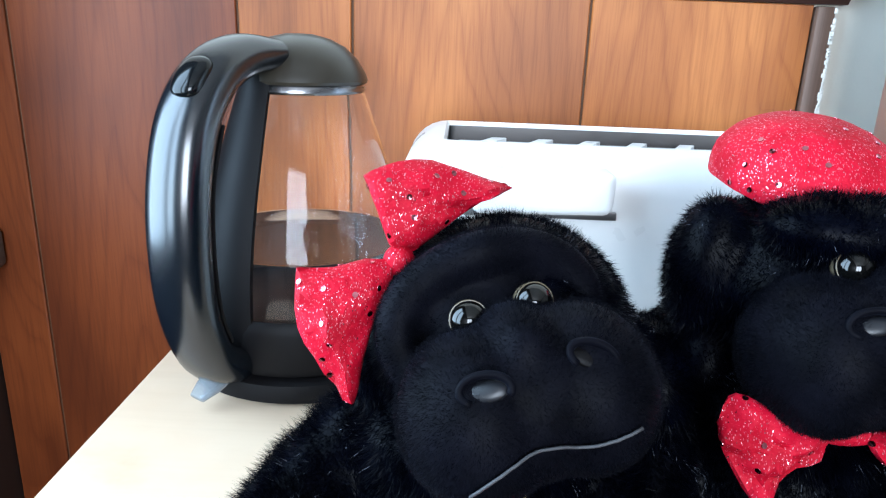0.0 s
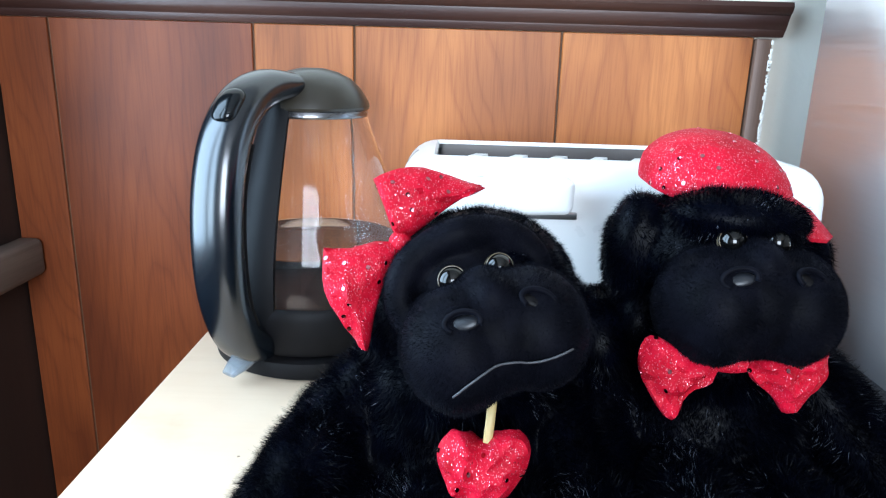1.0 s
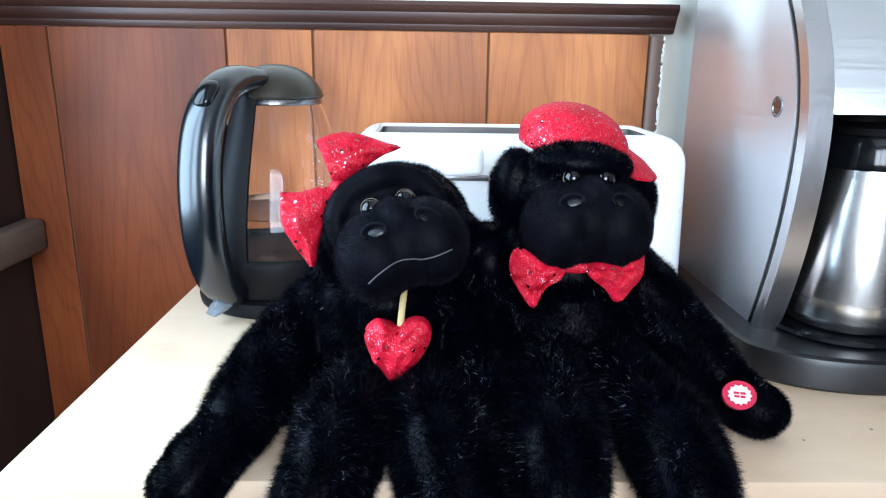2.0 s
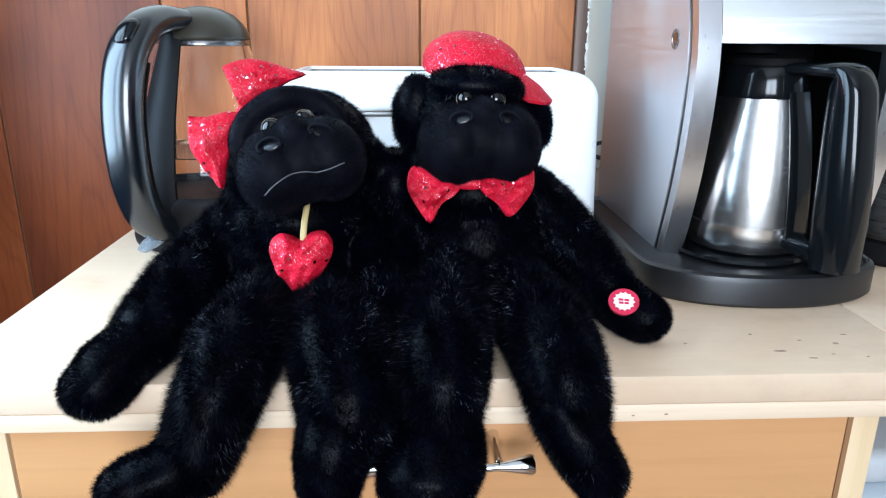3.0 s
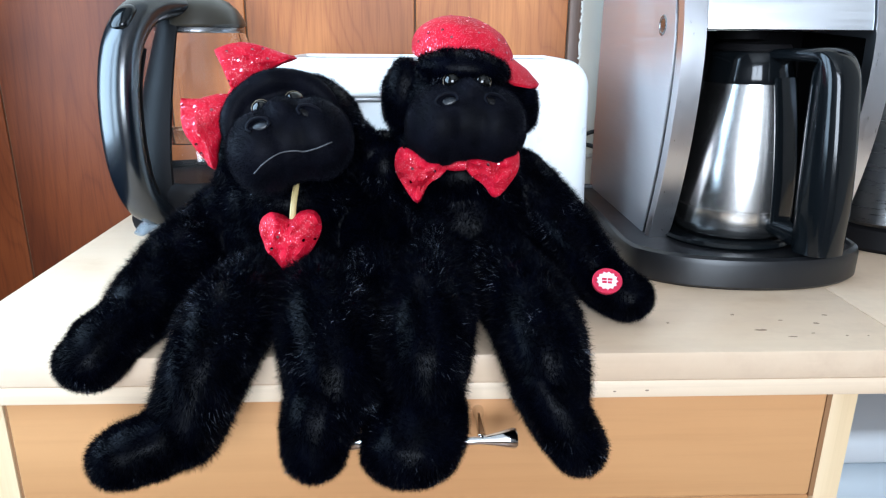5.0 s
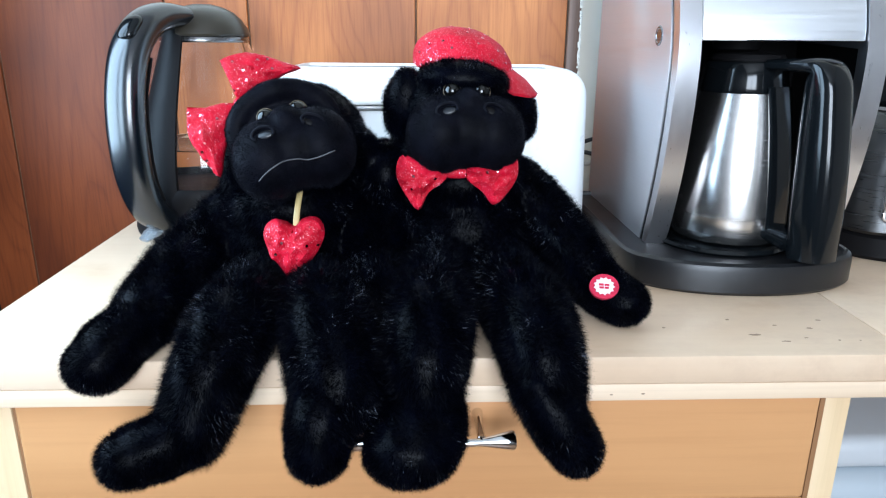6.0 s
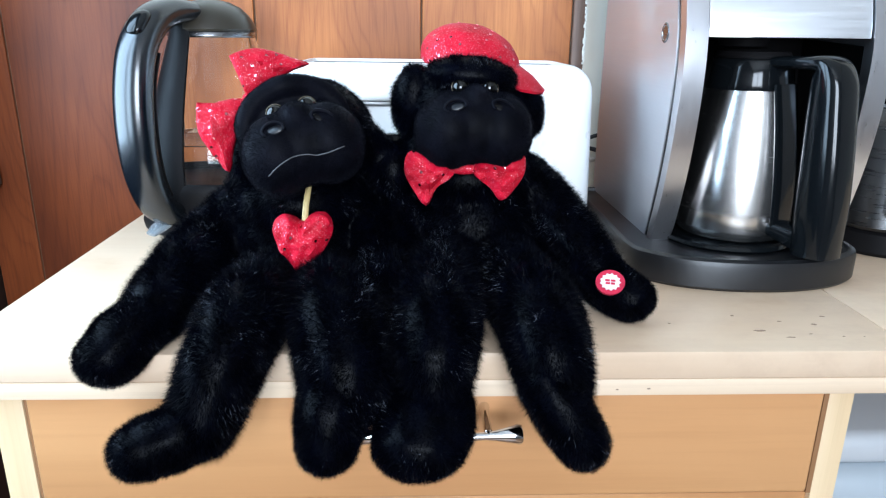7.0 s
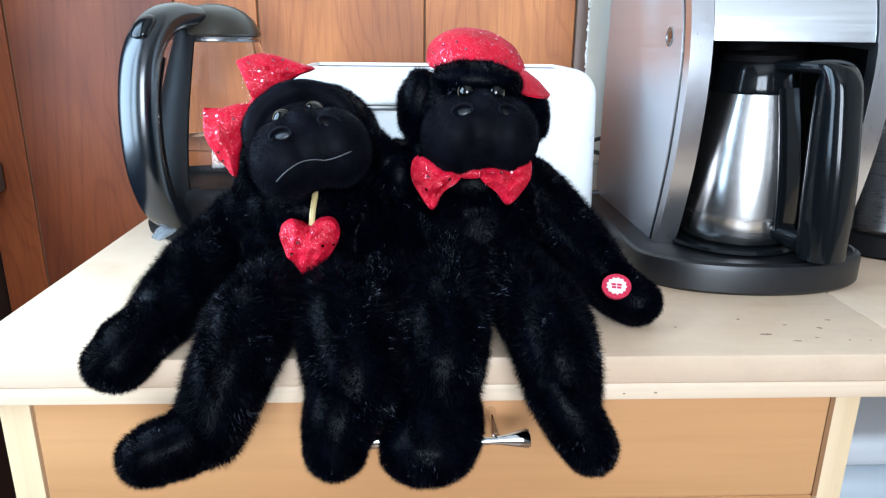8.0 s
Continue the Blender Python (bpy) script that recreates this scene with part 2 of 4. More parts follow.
FELTWHITE = plastic("white_felt", (0.75, 0.7, 0.7), 0.85, 0.5, 900)
SEQUIN = steel("red_mirror_sequin", (0.62, 0.20, 0.24), 0.12, (50, 50, 50), 0.02)


def red_fabric():
    """Red tricot shot with silver thread."""
    m, nt, b = material("red_glitter_fabric", (0.5, 0.004, 0.02), 0.55)
    b.inputs["Specular IOR Level"].default_value = 0.15
    co = mapped(nt, (1, 1, 1))
    cell = node(nt, "ShaderNodeTexVoronoi", Scale=1.0)
    turned = mapped(nt, (3600, 2200, 1700))
    turned.node.inputs["Rotation"].default_value = (0, radians(25), 0)
    nt.links.new(turned, cell.inputs["Vector"])
    spark = ramp(nt, cell.outputs["Color"], [(0.80, (0, 0, 0)), (0.92, (1, 1, 1))])
    weave = node(nt, "ShaderNodeTexNoise", Scale=420.0, Detail=3.0)
    nt.links.new(co, weave.inputs["Vector"])
    fold = node(nt, "ShaderNodeTexNoise", Scale=60.0, Detail=3.0)
    nt.links.new(co, fold.inputs["Vector"])
    base = ramp(nt, fold.outputs[0], [(0.3, (0.38, 0.0015, 0.013)), (0.7, (0.58, 0.004, 0.028))])
    c = mix(nt, base, (0.85, 0.42, 0.48), spark)
    nt.links.new(c, b.inputs["Base Color"])
    nt.links.new(spark, b.inputs["Metallic"])
    rr = nt.nodes.new("ShaderNodeMapRange")
    rr.inputs["To Min"].default_value, rr.inputs["To Max"].default_value = 0.6, 0.22
    nt.links.new(spark, rr.inputs[0])
    nt.links.new(rr.outputs[0], b.inputs["Roughness"])
    both = nt.nodes.new("ShaderNodeMath")
    both.operation = "MULTIPLY_ADD"
    both.inputs[1].default_value = 5.0
    nt.links.new(fold.outputs[0], both.inputs[0])
    nt.links.new(weave.outputs[0], both.inputs[2])
    bump(nt, b, both.outputs[0], 0.7, 0.0008)
    return m


RED = red_fabric()


# ---- building helpers ----
def mesh_of(name, bm, mats, smooth=True):
    me = bpy.data.meshes.new(name)
    bmesh.ops.recalc_face_normals(bm, faces=bm.faces[:])
    bm.to_mesh(me)
    bm.free()
    for m in mats if isinstance(mats, (list, tuple)) else [mats]:
        me.materials.append(m)
    if smooth:
        me.polygons.foreach_set("use_smooth", [True] * len(me.polygons))
        me.set_sharp_from_angle(angle=radians(38))
    return me


def part(name, bm, mats, parent=None, label="", smooth=True):
    ob = new(name, mesh_of(name, bm, mats, smooth))
    if parent is not None:
        ob.parent = parent
    return tagged(ob, label)


def thing(name, label, category, group="", at=(0, 0, 0), kind=""):
    """The empty at a thing's base; its parts are given in world places and moved under it."""
    ob = new(name)
    ob.empty_display_size = 0.02
    return tagged(ob, label, category, group, kind)


def box(x0, x1, y0, y1, z0, z1, bevel=0.0, segs=2, bm=None, mat=0):
    own = bmesh.new()
    bmesh.ops.create_cube(own, size=1, matrix=Matrix.Translation(((x0 + x1) / 2, (y0 + y1) / 2, (z0 + z1) / 2)) @ Matrix.Diagonal((x1 - x0, y1 - y0, z1 - z0, 1)))
    if bevel:
        bmesh.ops.bevel(own, geom=own.edges[:], offset=bevel, segments=segs, profile=0.5, affect="EDGES")
    for f in own.faces:
        f.material_index = mat
    return own if bm is None else add(bm, own)


def add(bm, other, m=None):
    """Moves the faces of other into bm."""
    me = bpy.data.meshes.new("tmp")
    other.to_mesh(me)
    other.free()
    if m is not None:
        me.transform(m)
    bm.from_mesh(me)
    bpy.data.meshes.remove(me)
    return bm


def lathe(profile, cx, cy, n=48, cap=True, bm=None, mat=0):
    """Turns (radius, z) pairs about a vertical axis."""
    own = bmesh.new()
    rings = []
    for r, z in profile:
        rings.append([own.verts.new((cx + r * math.cos(2 * math.pi * i / n), cy + r * math.sin(2 * math.pi * i / n), z)) for i in range(n)])
    for a, b in zip(rings, rings[1:]):
        for i in range(n):
            own.faces.new((a[i], a[(i + 1) % n], b[(i + 1) % n], b[i]))
    if cap:
        own.faces.new(rings[0][::-1])
        own.faces.new(rings[-1])
    for f in own.faces:
        f.material_index = mat
    return own if bm is None else add(bm, own)


def spline(points, steps=6):
    """A smooth line (Catmull-Rom) through points of any dimension."""
    p = [np.array(q, float) for q in points]
    p = [2 * p[0] - p[1]] + p + [2 * p[-1] - p[-2]]
    out = []
    for a, b, c, d in zip(p, p[1:], p[2:], p[3:]):
        for k in range(steps):
            t = k / steps
            out.append(0.5 * (2 * b + (c - a) * t + (2 * a - 5 * b + 4 * c - d) * t * t + (3 * b - a - 3 * c + d) * t ** 3))
    out.append(p[-2])
    return out


def sweep(line, side, n=16, square=2.0, bm=None, mat=0):
    """Sweeps a rounded section along line: rows (x, y, z, half width, half thickness); side: the direction of the width."""
    own = bmesh.new()
    side = Vector(side).normalized()
    rings = []
    for i, row in enumerate(line):
        c = Vector(row[:3])
        ahead = Vector(line[min(i + 1, len(line) - 1)][:3]) - Vector(line[max(i - 1, 0)][:3])
        up = ahead.cross(side).normalized()
        wide = up.cross(ahead).normalized()
        ring = []
        for k in range(n):
            a = 2 * math.pi * k / n
            ca, sa = math.cos(a), math.sin(a)
            ring.append(own.verts.new(c + wide * row[3] * math.copysign(abs(ca) ** (2 / square), ca) + up * row[4] * math.copysign(abs(sa) ** (2 / square), sa)))
        rings.append(ring)
    for a, b in zip(rings, rings[1:]):
        for i in range(n):
            own.faces.new((a[i], a[(i + 1) % n], b[(i + 1) % n], b[i]))
    own.faces.new(rings[0][::-1])
    own.faces.new(rings[-1])
    for f in own.faces:
        f.material_index = mat
    return own if bm is None else add(bm, own)


def tube(points, radius, n=10, steps=6, bm=None, mat=0):
    return sweep([(*q, radius, radius) for q in spline(points, steps)], (0.13, 0.31, 0.94), n, 2.0, bm, mat)


def prism(outline, axis, a, b, bevel=0.0, bm=None, mat=0):
    """Extrudes a closed outline of pairs along an axis ('x': pairs are y, z; 'y': x, z; 'z': x, y) from a to b."""
    def at(p, w):
        return {"x": (w, p[0], p[1]), "y": (p[0], w, p[1]), "z": (p[0], p[1], w)}[axis]
    own = bmesh.new()
    v0, v1 = [own.verts.new(at(p, a)) for p in outline], [own.verts.new(at(p, b)) for p in outline]
    n = len(outline)
    own.faces.new(v0[::-1])
    own.faces.new(v1)
    for i in range(n):
        own.faces.new((v0[i], v0[(i + 1) % n], v1[(i + 1) % n], v1[i]))
    if bevel:
        rim = [e for e in own.edges if len({v in v1 for v in e.verts}) == 1]
        bmesh.ops.bevel(own, geom=rim, offset=bevel, segments=2, profile=0.5, affect="EDGES")
    for f in own.faces:
        f.material_index = mat
    return own if bm is None else add(bm, own)


def ball(c, r, m=None, subdiv=3, bm=None, mat=0):
    own = bmesh.new()
    bmesh.ops.create_icosphere(own, subdivisions=subdiv, radius=1)
    s = Matrix.Diagonal((*(r if isinstance(r, tuple) else (r, r, r)), 1))
    bmesh.ops.transform(own, matrix=Matrix.Translation(c) @ (m or Matrix()) @ s, verts=own.verts)
    for f in own.faces:
        f.material_index = mat
    return own if bm is None else add(bm, own)


# ---- the room ----
WALL_Y = 0.494
ROOM_X0, ROOM_X1, ROOM_Y0, ROOM_Z = -0.468, 2.0, -2.3, 2.42

part("floor", box(ROOM_X0 - 0.1, ROOM_X1 + 0.1, ROOM_Y0 - 0.1, 0.6, -0.06, 0), FLOORWOOD, None)
tagged(bpy.data.objects["floor"], "brown wooden kitchen floor", "floor", kind="structure")
tagged(part("ceiling", box(ROOM_X0 - 0.1, ROOM_X1 + 0.1, ROOM_Y0 - 0.1, 0.6, ROOM_Z, ROOM_Z + 0.08), CEILING), "white painted ceiling", "ceiling", kind="structure")
wall_n = tagged(part("wall_north", box(ROOM_X0 - 0.14, ROOM_X1 + 0.1, WALL_Y + 0.008, WALL_Y + 0.108, 0, ROOM_Z), CREAM), "cream plastered wall behind the counter", "wall", kind="structure")
# unseen wall, added to close the room and hold down bounce
tagged(part("wall_east", box(ROOM_X1, ROOM_X1 + 0.1, ROOM_Y0, WALL_Y + 0.008, 0, ROOM_Z), DULL), "unseen grey side wall added to damp bounce light", "wall", kind="structure")


def wall_with_window(name, window, along, at, thick, a0, a1, w0, w1, z0, z1, skin=None, label="unseen grey wall with a window, added to damp bounce light"):
    """A wall in four blocks round one window opening, with the window's frame and panes."""
    bm = bmesh.new()
    for p, q, r, s in ((a0, a1, 0, z0), (a0, a1, z1, ROOM_Z), (a0, w0, z0, z1), (w1, a1, z0, z1)):
        if along == "x":
            box(p, q, at, at + thick, r, s, bm=bm)
        else:
            box(at, at + thick, p, q, r, s, bm=bm)
    tagged(part(name, bm, skin or DULL, smooth=False), label, "wall", kind="structure")
    win = tagged(thing(window, "white framed kitchen window letting in daylight", "window"), kind="structure")
    def bar(p, q, r, s, nm):
        mid = at + thick / 2
        b = box(p, q, mid - 0.02, mid + 0.02, r, s, 0.004) if along == "x" else box(mid - 0.02, mid + 0.02, p, q, r, s, 0.004)
        part(nm, b, WHITE_FRAME, win)
    c = (w0 + w1) / 2
    for p, q in ((w0, w0 + 0.05), (c - 0.025, c + 0.025), (w1 - 0.05, w1)):
        bar(p, q, z0 + 0.05, z1 - 0.05, "window_frame")
    bar(w0, w1, z0, z0 + 0.05, "window_frame")
    bar(w0, w1, z1 - 0.05, z1, "window_frame")


# the west wall's near-black colour holds its backlit shade
wall_with_window("wall_west", "window_1", "y", ROOM_X0 - 0.14, 0.14, ROOM_Y0, WALL_Y + 0.008, -0.45, 0.30, 0.88, 1.95, DARK_BODY, "brown wooden wall with a window, backlit shade in its colour")
wall_with_window("wall_south", "window_2", "x", ROOM_Y0 - 0.1, 0.1, ROOM_X0 - 0.1, ROOM_X1 + 0.1, -0.44, 0.74, 0.95, 2.2)

# wood panelling: boards between dark grooves, the shade at the left put into their colour
panelling = tagged(thing("wall_panelling", "varnished brown wood panelling with dark vertical grooves", "wall panelling"), kind="structure")
EDGES = (-0.4675, -0.41, -0.2035, -0.102, 0.105, 0.2955)
part("backing", box(-0.4675, 0.2955, WALL_Y + 0.003, WALL_Y + 0.0075, 0.0, 1.172), GAP, panelling, "dark groove backing")
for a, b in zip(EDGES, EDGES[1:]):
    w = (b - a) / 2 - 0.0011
    ob = part("board", box(-w, w, -0.00225, 0.00225, -0.586, 0.586, 0.0009, 1), PANEL_LIT if a > -0.25 else PANEL_RED_SHADED, panelling)
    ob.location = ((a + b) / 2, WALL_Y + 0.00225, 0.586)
part("corner_stile", box(0.2962, 0.3120, WALL_Y - 0.004, WALL_Y + 0.0075, 0.0, 1.171, 0.002), STILE, panelling, "grey brown corner strip")
# chipped paint beside the strip
bm = bmesh.new()
rng = np.random.default_rng(4)
for z in np.arange(0.93, 1.167, 0.0028):
    w = 0.0004 + 0.002 * rng.random()
    if rng.random() < 0.2:
        continue
    box(0.3117 - w, 0.3125 + 0.0012 * rng.random(), WALL_Y - 0.0048, WALL_Y + 0.007, z, z + 0.0022 + 0.003 * rng.random(), 0.0004, 1, bm=bm)
part("paint_chip", bm, CHIPPED, panelling, "chipped white paint edge")

# moulded rail on top of the panelling
rail_line = [(0.0, 1.1725), (-0.010, 1.1725), (-0.0125, 1.1765), (-0.0125, 1.1795), (-0.0165, 1.183), (-0.0185, 1.188), (-0.0185, 1.1925), (-0.024, 1.1955), (-0.026, 1.2), (-0.024, 1.2045), (0.0, 1.2065)]
tagged(part("trim", prism([(WALL_Y + 0.0078 + y, z) for y, z in rail_line], "x", -0.4675, 0.322, 0.001), RAIL), "dark brown moulded wooden rail", "trim", kind="structure")

# ---- cabinet and counter ----
cabinet = thing("base_cabinet", "pale birch base cabinet with an orange maple drawer", "cabinet")
part("side_panel", box(-0.197, -0.177, 0.036, 0.488, 0.0, 0.8655, 0.001), BIRCH_FRAME, cabinet)
part("side_panel", box(0.3985, 0.4170, 0.036, 0.488, 0.0, 0.8655, 0.001), BIRCH_FRAME, cabinet)
part("stile", box(-0.197, -0.1755, 0.016, 0.0355, 0.0, 0.8655, 0.0012), BIRCH_FRAME, cabinet)
part("stile", box(0.3980, 0.4170, 0.016, 0.0355, 0.0, 0.8655, 0.0012), BIRCH_FRAME, cabinet)
part("back_panel", box(-0.176, 0.3980, 0.478, 0.488, 0.0, 0.865), GAP, cabinet)
part("rail", box(-0.1755, 0.3975, 0.02, 0.036, 0.752, 0.7715, 0.001), MAPLE, cabinet)
part("floor_board", box(-0.1755, 0.3975, 0.04, 0.477, 0.08, 0.098), GAP, cabinet)
drawer = part("drawer", box(-0.1720, 0.3930, 0.013, 0.0325, 0.7755, 0.8635, 0.003, 3), MAPLE, cabinet, "orange maple drawer front")
part("drawer_edge", box(-0.1750, -0.1726, 0.017, 0.034, 0.774, 0.8645), EDGEBAND, drawer, "brown drawer edge")
part("drawer_edge", box(0.3936, 0.3973, 0.015, 0.034, 0.774, 0.8645), EDGEBAND, drawer, "brown drawer edge")
part("drawer_edge", box(-0.1720, 0.3930, 0.02, 0.034, 0.7722, 0.775), GAP, drawer, "dark gap under the drawer")
part("door", box(-0.1720, 0.109, 0.013, 0.0325, 0.10, 0.7505, 0.003, 3), MAPLE, cabinet, "orange maple cabinet door")
part("door", box(0.112, 0.3930, 0.013, 0.0325, 0.10, 0.7505, 0.003, 3), MAPLE, cabinet, "orange maple cabinet door")

# chrome pull with flared ends
pull = [(0.060, 0.0062), (0.0615, 0.0068), (0.070, 0.0052), (0.080, 0.0034), (0.0875, 0.0026), (0.1, 0.0029), (0.1155, 0.0034), (0.131, 0.0029), (0.1435, 0.0026), (0.149, 0.0034), (0.158, 0.0052), (0.1655, 0.0068), (0.167, 0.0062)]
bm = sweep([(x, -0.0215 - 0.004 * math.cos((x - 0.1155) / 0.055 * 1.5), 0.8515, r, r) for x, r in pull], (0, 0, 1), 18)
for x in (0.0855, 0.1455):
    sweep([(x, -0.021, 0.8515, 0.0032, 0.0032), (x, 0.0, 0.8515, 0.0026, 0.0026), (x, 0.0135, 0.8515, 0.0042, 0.0042)], (1, 0, 0), 12, bm=bm)
    lathe([(0.0034, -0.0012), (0.0042, 0), (0.0034, 0.0012)], 0, 0, 14, bm=bm)
    bmesh.ops.transform(bm, matrix=Matrix.Translation((x, -0.0225, 0.8515)) @ Matrix.Rotation(radians(90), 4, "Y"), verts=bm.verts[-42:])
part("pull_handle", bm, CHROME, drawer, "chrome pull with flared ends")

counter = thing("countertop", "worn pale birch countertop with stains and dark specks", "countertop")
part("board", box(-0.2165, 0.4437, 0.0, 0.4875, 0.8795, 0.9, 0.0016), COUNTER, counter)
part("edge_strip", box(-0.2165, 0.4437, 0.0004, 0.040, 0.8665, 0.8793, 0.0012), BIRCH_EDGE, counter, "paler front edge strip")
rng = np.random.default_rng(11)
MARKS = [(0.3485, 0.034, 0.007, 0.002), (0.366, 0.0225, 0.005, 0.0012), (0.371, 0.051, 0.003, 0.0012), (0.395, 0.045, 0.003, 0.0016), (0.405, 0.0235, 0.0013, 0.0012), (0.42, 0.023, 0.001, 0.001), (0.286, 0.048, 0.0016, 0.0012), (-0.128, 0.153, 0.0016, 0.001), (0.34, 0.062, 0.002, 0.0015), (0.383, 0.028, 0.002, 0.0008), (0.41, 0.06, 0.003, 0.0012)]
for x, y, rx, ry in MARKS:
    n = 12
    part("burn_mark", prism([(x + 0.8 * rx * (0.35 + 0.9 * rng.random()) * math.cos(2 * math.pi * k / n), y + 0.8 * ry * (0.35 + 0.9 * rng.random()) * math.sin(2 * math.pi * k / n)) for k in range(n)], "z", 0.8999, 0.90025), BURN, counter, smooth=False)
for x, z, rx, rz in ((0.258, 0.872, 0.0013, 0.0006), (0.43, 0.8735, 0.0011, 0.0005), (0.236, 0.8715, 0.0010, 0.0005), (0.22, 0.869, 0.003, 0.0003)):
    part("nick", prism([(x + rx * math.cos(2 * math.pi * k / 10), z + rz * math.sin(2 * math.pi * k / 10)) for k in range(10)], "y", 0.0002, 0.0006), BURN, counter, smooth=False)
counter_b = thing("side_countertop", "pale birch countertop butted against the first one", "countertop")
part("board", box(0.4447, 1.35, 0.0, 0.4875, 0.8795, 0.8998, 0.0016), COUNTER, counter_b)
part("edge_strip", box(0.4447, 1.35, 0.0004, 0.040, 0.8665, 0.8793, 0.0012), BIRCH_EDGE, counter_b)
part("support_panel", box(1.3, 1.33, 0.03, 0.486, 0.0, 0.8663, 0.001), BIRCH_FRAME, counter_b)
part("bearer", box(0.4447, 1.299, 0.46, 0.486, 0.82, 0.879, 0.001), BIRCH_FRAME, counter_b)

# ---- to the left of the counter ----
tagged(part("trim", box(-0.4685, -0.441, 0.302, 0.4935, 0.903, 0.944, 0.007, 3), LEDGE), "grey weathered wooden ledge in the corner", "trim", kind="structure")

stool = thing("slim_rack", "slim dark rack beside the base cabinet", "rack")
part("board", box(-0.2155, -0.1995, 0.05, 0.30, 0.0, 0.776, 0.002), DARK_BODY, stool)
beige = thing("beige_carton", "slim beige carton with a white band", "box")
part("carton", box(-0.2155, -0.199, 0.05, 0.25, 0.7765, 0.8385, 0.0012), BEIGECARD, beige)
part("band", box(-0.2158, -0.1987, 0.0497, 0.2503, 0.818, 0.8215), WHITECARD, beige, "white paper band")
red = thing("red_carton", "slim red carton under the counter edge", "box")
part("carton", box(-0.2155, -0.199, 0.05, 0.24, 0.839, 0.8645, 0.0012), REDCARD, red)
part("flap", box(-0.2150, -0.1995, 0.0488, 0.0499, 0.840, 0.8635), REDCARD, red)

# ---- under the counter on the other side ----
bin_ = thing("waste_bin", "pale blue and white plastic bin under the counter", "bin")
own = box(0.452, 0.72, 0.09, 0.36, 0.0, 0.735, 0.02, 3)
for v in own.verts:
    k = 0.9 + 0.1 * v.co.z / 0.735
    v.co.x, v.co.y = 0.586 + (v.co.x - 0.586) * k, 0.225 + (v.co.y - 0.225) * k
part("body", own, BINPLASTIC, bin_)
part("lid", box(0.462, 0.71, 0.10, 0.35, 0.7355, 0.768, 0.012, 3), BINLID, bin_, "greyish white lid")

# ---- electric kettle ----
KX, KY = -0.114, 0.340
kettle = thing("electric_kettle", "black electric kettle with a clear glass jug half filled with water", "kettle")
kd = Vector((-0.345, -0.94, 0)).normalized()
kp = Vector((kd.y, -kd.x, 0))


def kettle_at(r, z, s=0.0):
    return (KX + kd.x * r + kp.x * s, KY + kd.y * r + kp.y * s, z)


def drawn_in(bm):
    """The jug narrows from the water line up to the lid."""
    for v in bm.verts:
        k = 1 - 0.27 * min(1.0, max(0.0, (v.co.z - 0.975) / 0.125)) ** 1.7
        v.co.x, v.co.y = KX + (v.co.x - KX) * k, KY + (v.co.y - KY) * k
    return bm


power_base = part("power_base", lathe([(0.080, 0.9003), (0.0845, 0.903), (0.0855, 0.909), (0.084, 0.915), (0.080, 0.9175), (0.05, 0.918)], KX, KY, 56), MATTBLACK, kettle, "black power base")
part("collar", lathe([(0.07, 0.9185), (0.0795, 0.9195), (0.0812, 0.923), (0.0814, 0.948), (0.0805, 0.9545), (0.0785, 0.957), (0.0776, 0.957), (0.0770, 0.950)], KX, KY, 56), MATTBLACK, kettle, "black lower collar")
part("heating_plate", lathe([(0.0, 0.9445), (0.07, 0.9445), (0.0725, 0.9465), (0.07, 0.948), (0.0, 0.948)], KX, KY, 48, False), GREYMETAL, kettle, "steel heating plate")
outer = [(0.0765, 0.9445), (0.0772, 0.96), (0.0755, 0.99), (0.0705, 1.03), (0.064, 1.07), (0.0575, 1.101)]
inner = [(r - 0.0022, z) for r, z in outer][::-1]
jug = part("glass_jug", drawn_in(lathe(outer + inner + [outer[0]], KX, KY, 64, False)), GLASS, kettle, "clear glass jug")
jug.visible_shadow = False
pool = part("water", drawn_in(lathe([(0.0, 0.9485), (0.0742, 0.9486), (0.0748, 0.96), (0.0731, 0.99), (0.0727, 0.9935), (0.0735, 0.9945), (0.072, 0.9942), (0.0, 0.994)], KX, KY, 64, False)), WATER, kettle, "still water")
pool.visible_shadow = False
part("rim", drawn_in(lathe([(0.0585, 1.0965), (0.0602, 1.098), (0.0597, 1.103), (0.0575, 1.1045), (0.0545, 1.1045), (0.0545, 1.0965), (0.0585, 1.0965)], KX, KY, 56, False)), DULLSTEEL, kettle, "steel rim")
lid = lathe([(0.0, 1.1335), (0.012, 1.1333), (0.028, 1.1305), (0.042, 1.1255), (0.053, 1.118), (0.0608, 1.109), (0.0628, 1.1045), (0.0615, 1.1025), (0.05, 1.1025), (0.0, 1.1025)], KX, KY, 56, False)
for v in lid.verts:
    # the lid runs out into a small beak opposite the handle
    q = (Vector((v.co.x - KX, v.co.y - KY, 0)))
    f = max(0.0, -q.dot(kd) / 0.062)
    v.co -= kd * 0.002 * f ** 4
part("lid", drawn_in(lid), LIDBLACK, kettle, "olive black domed lid")

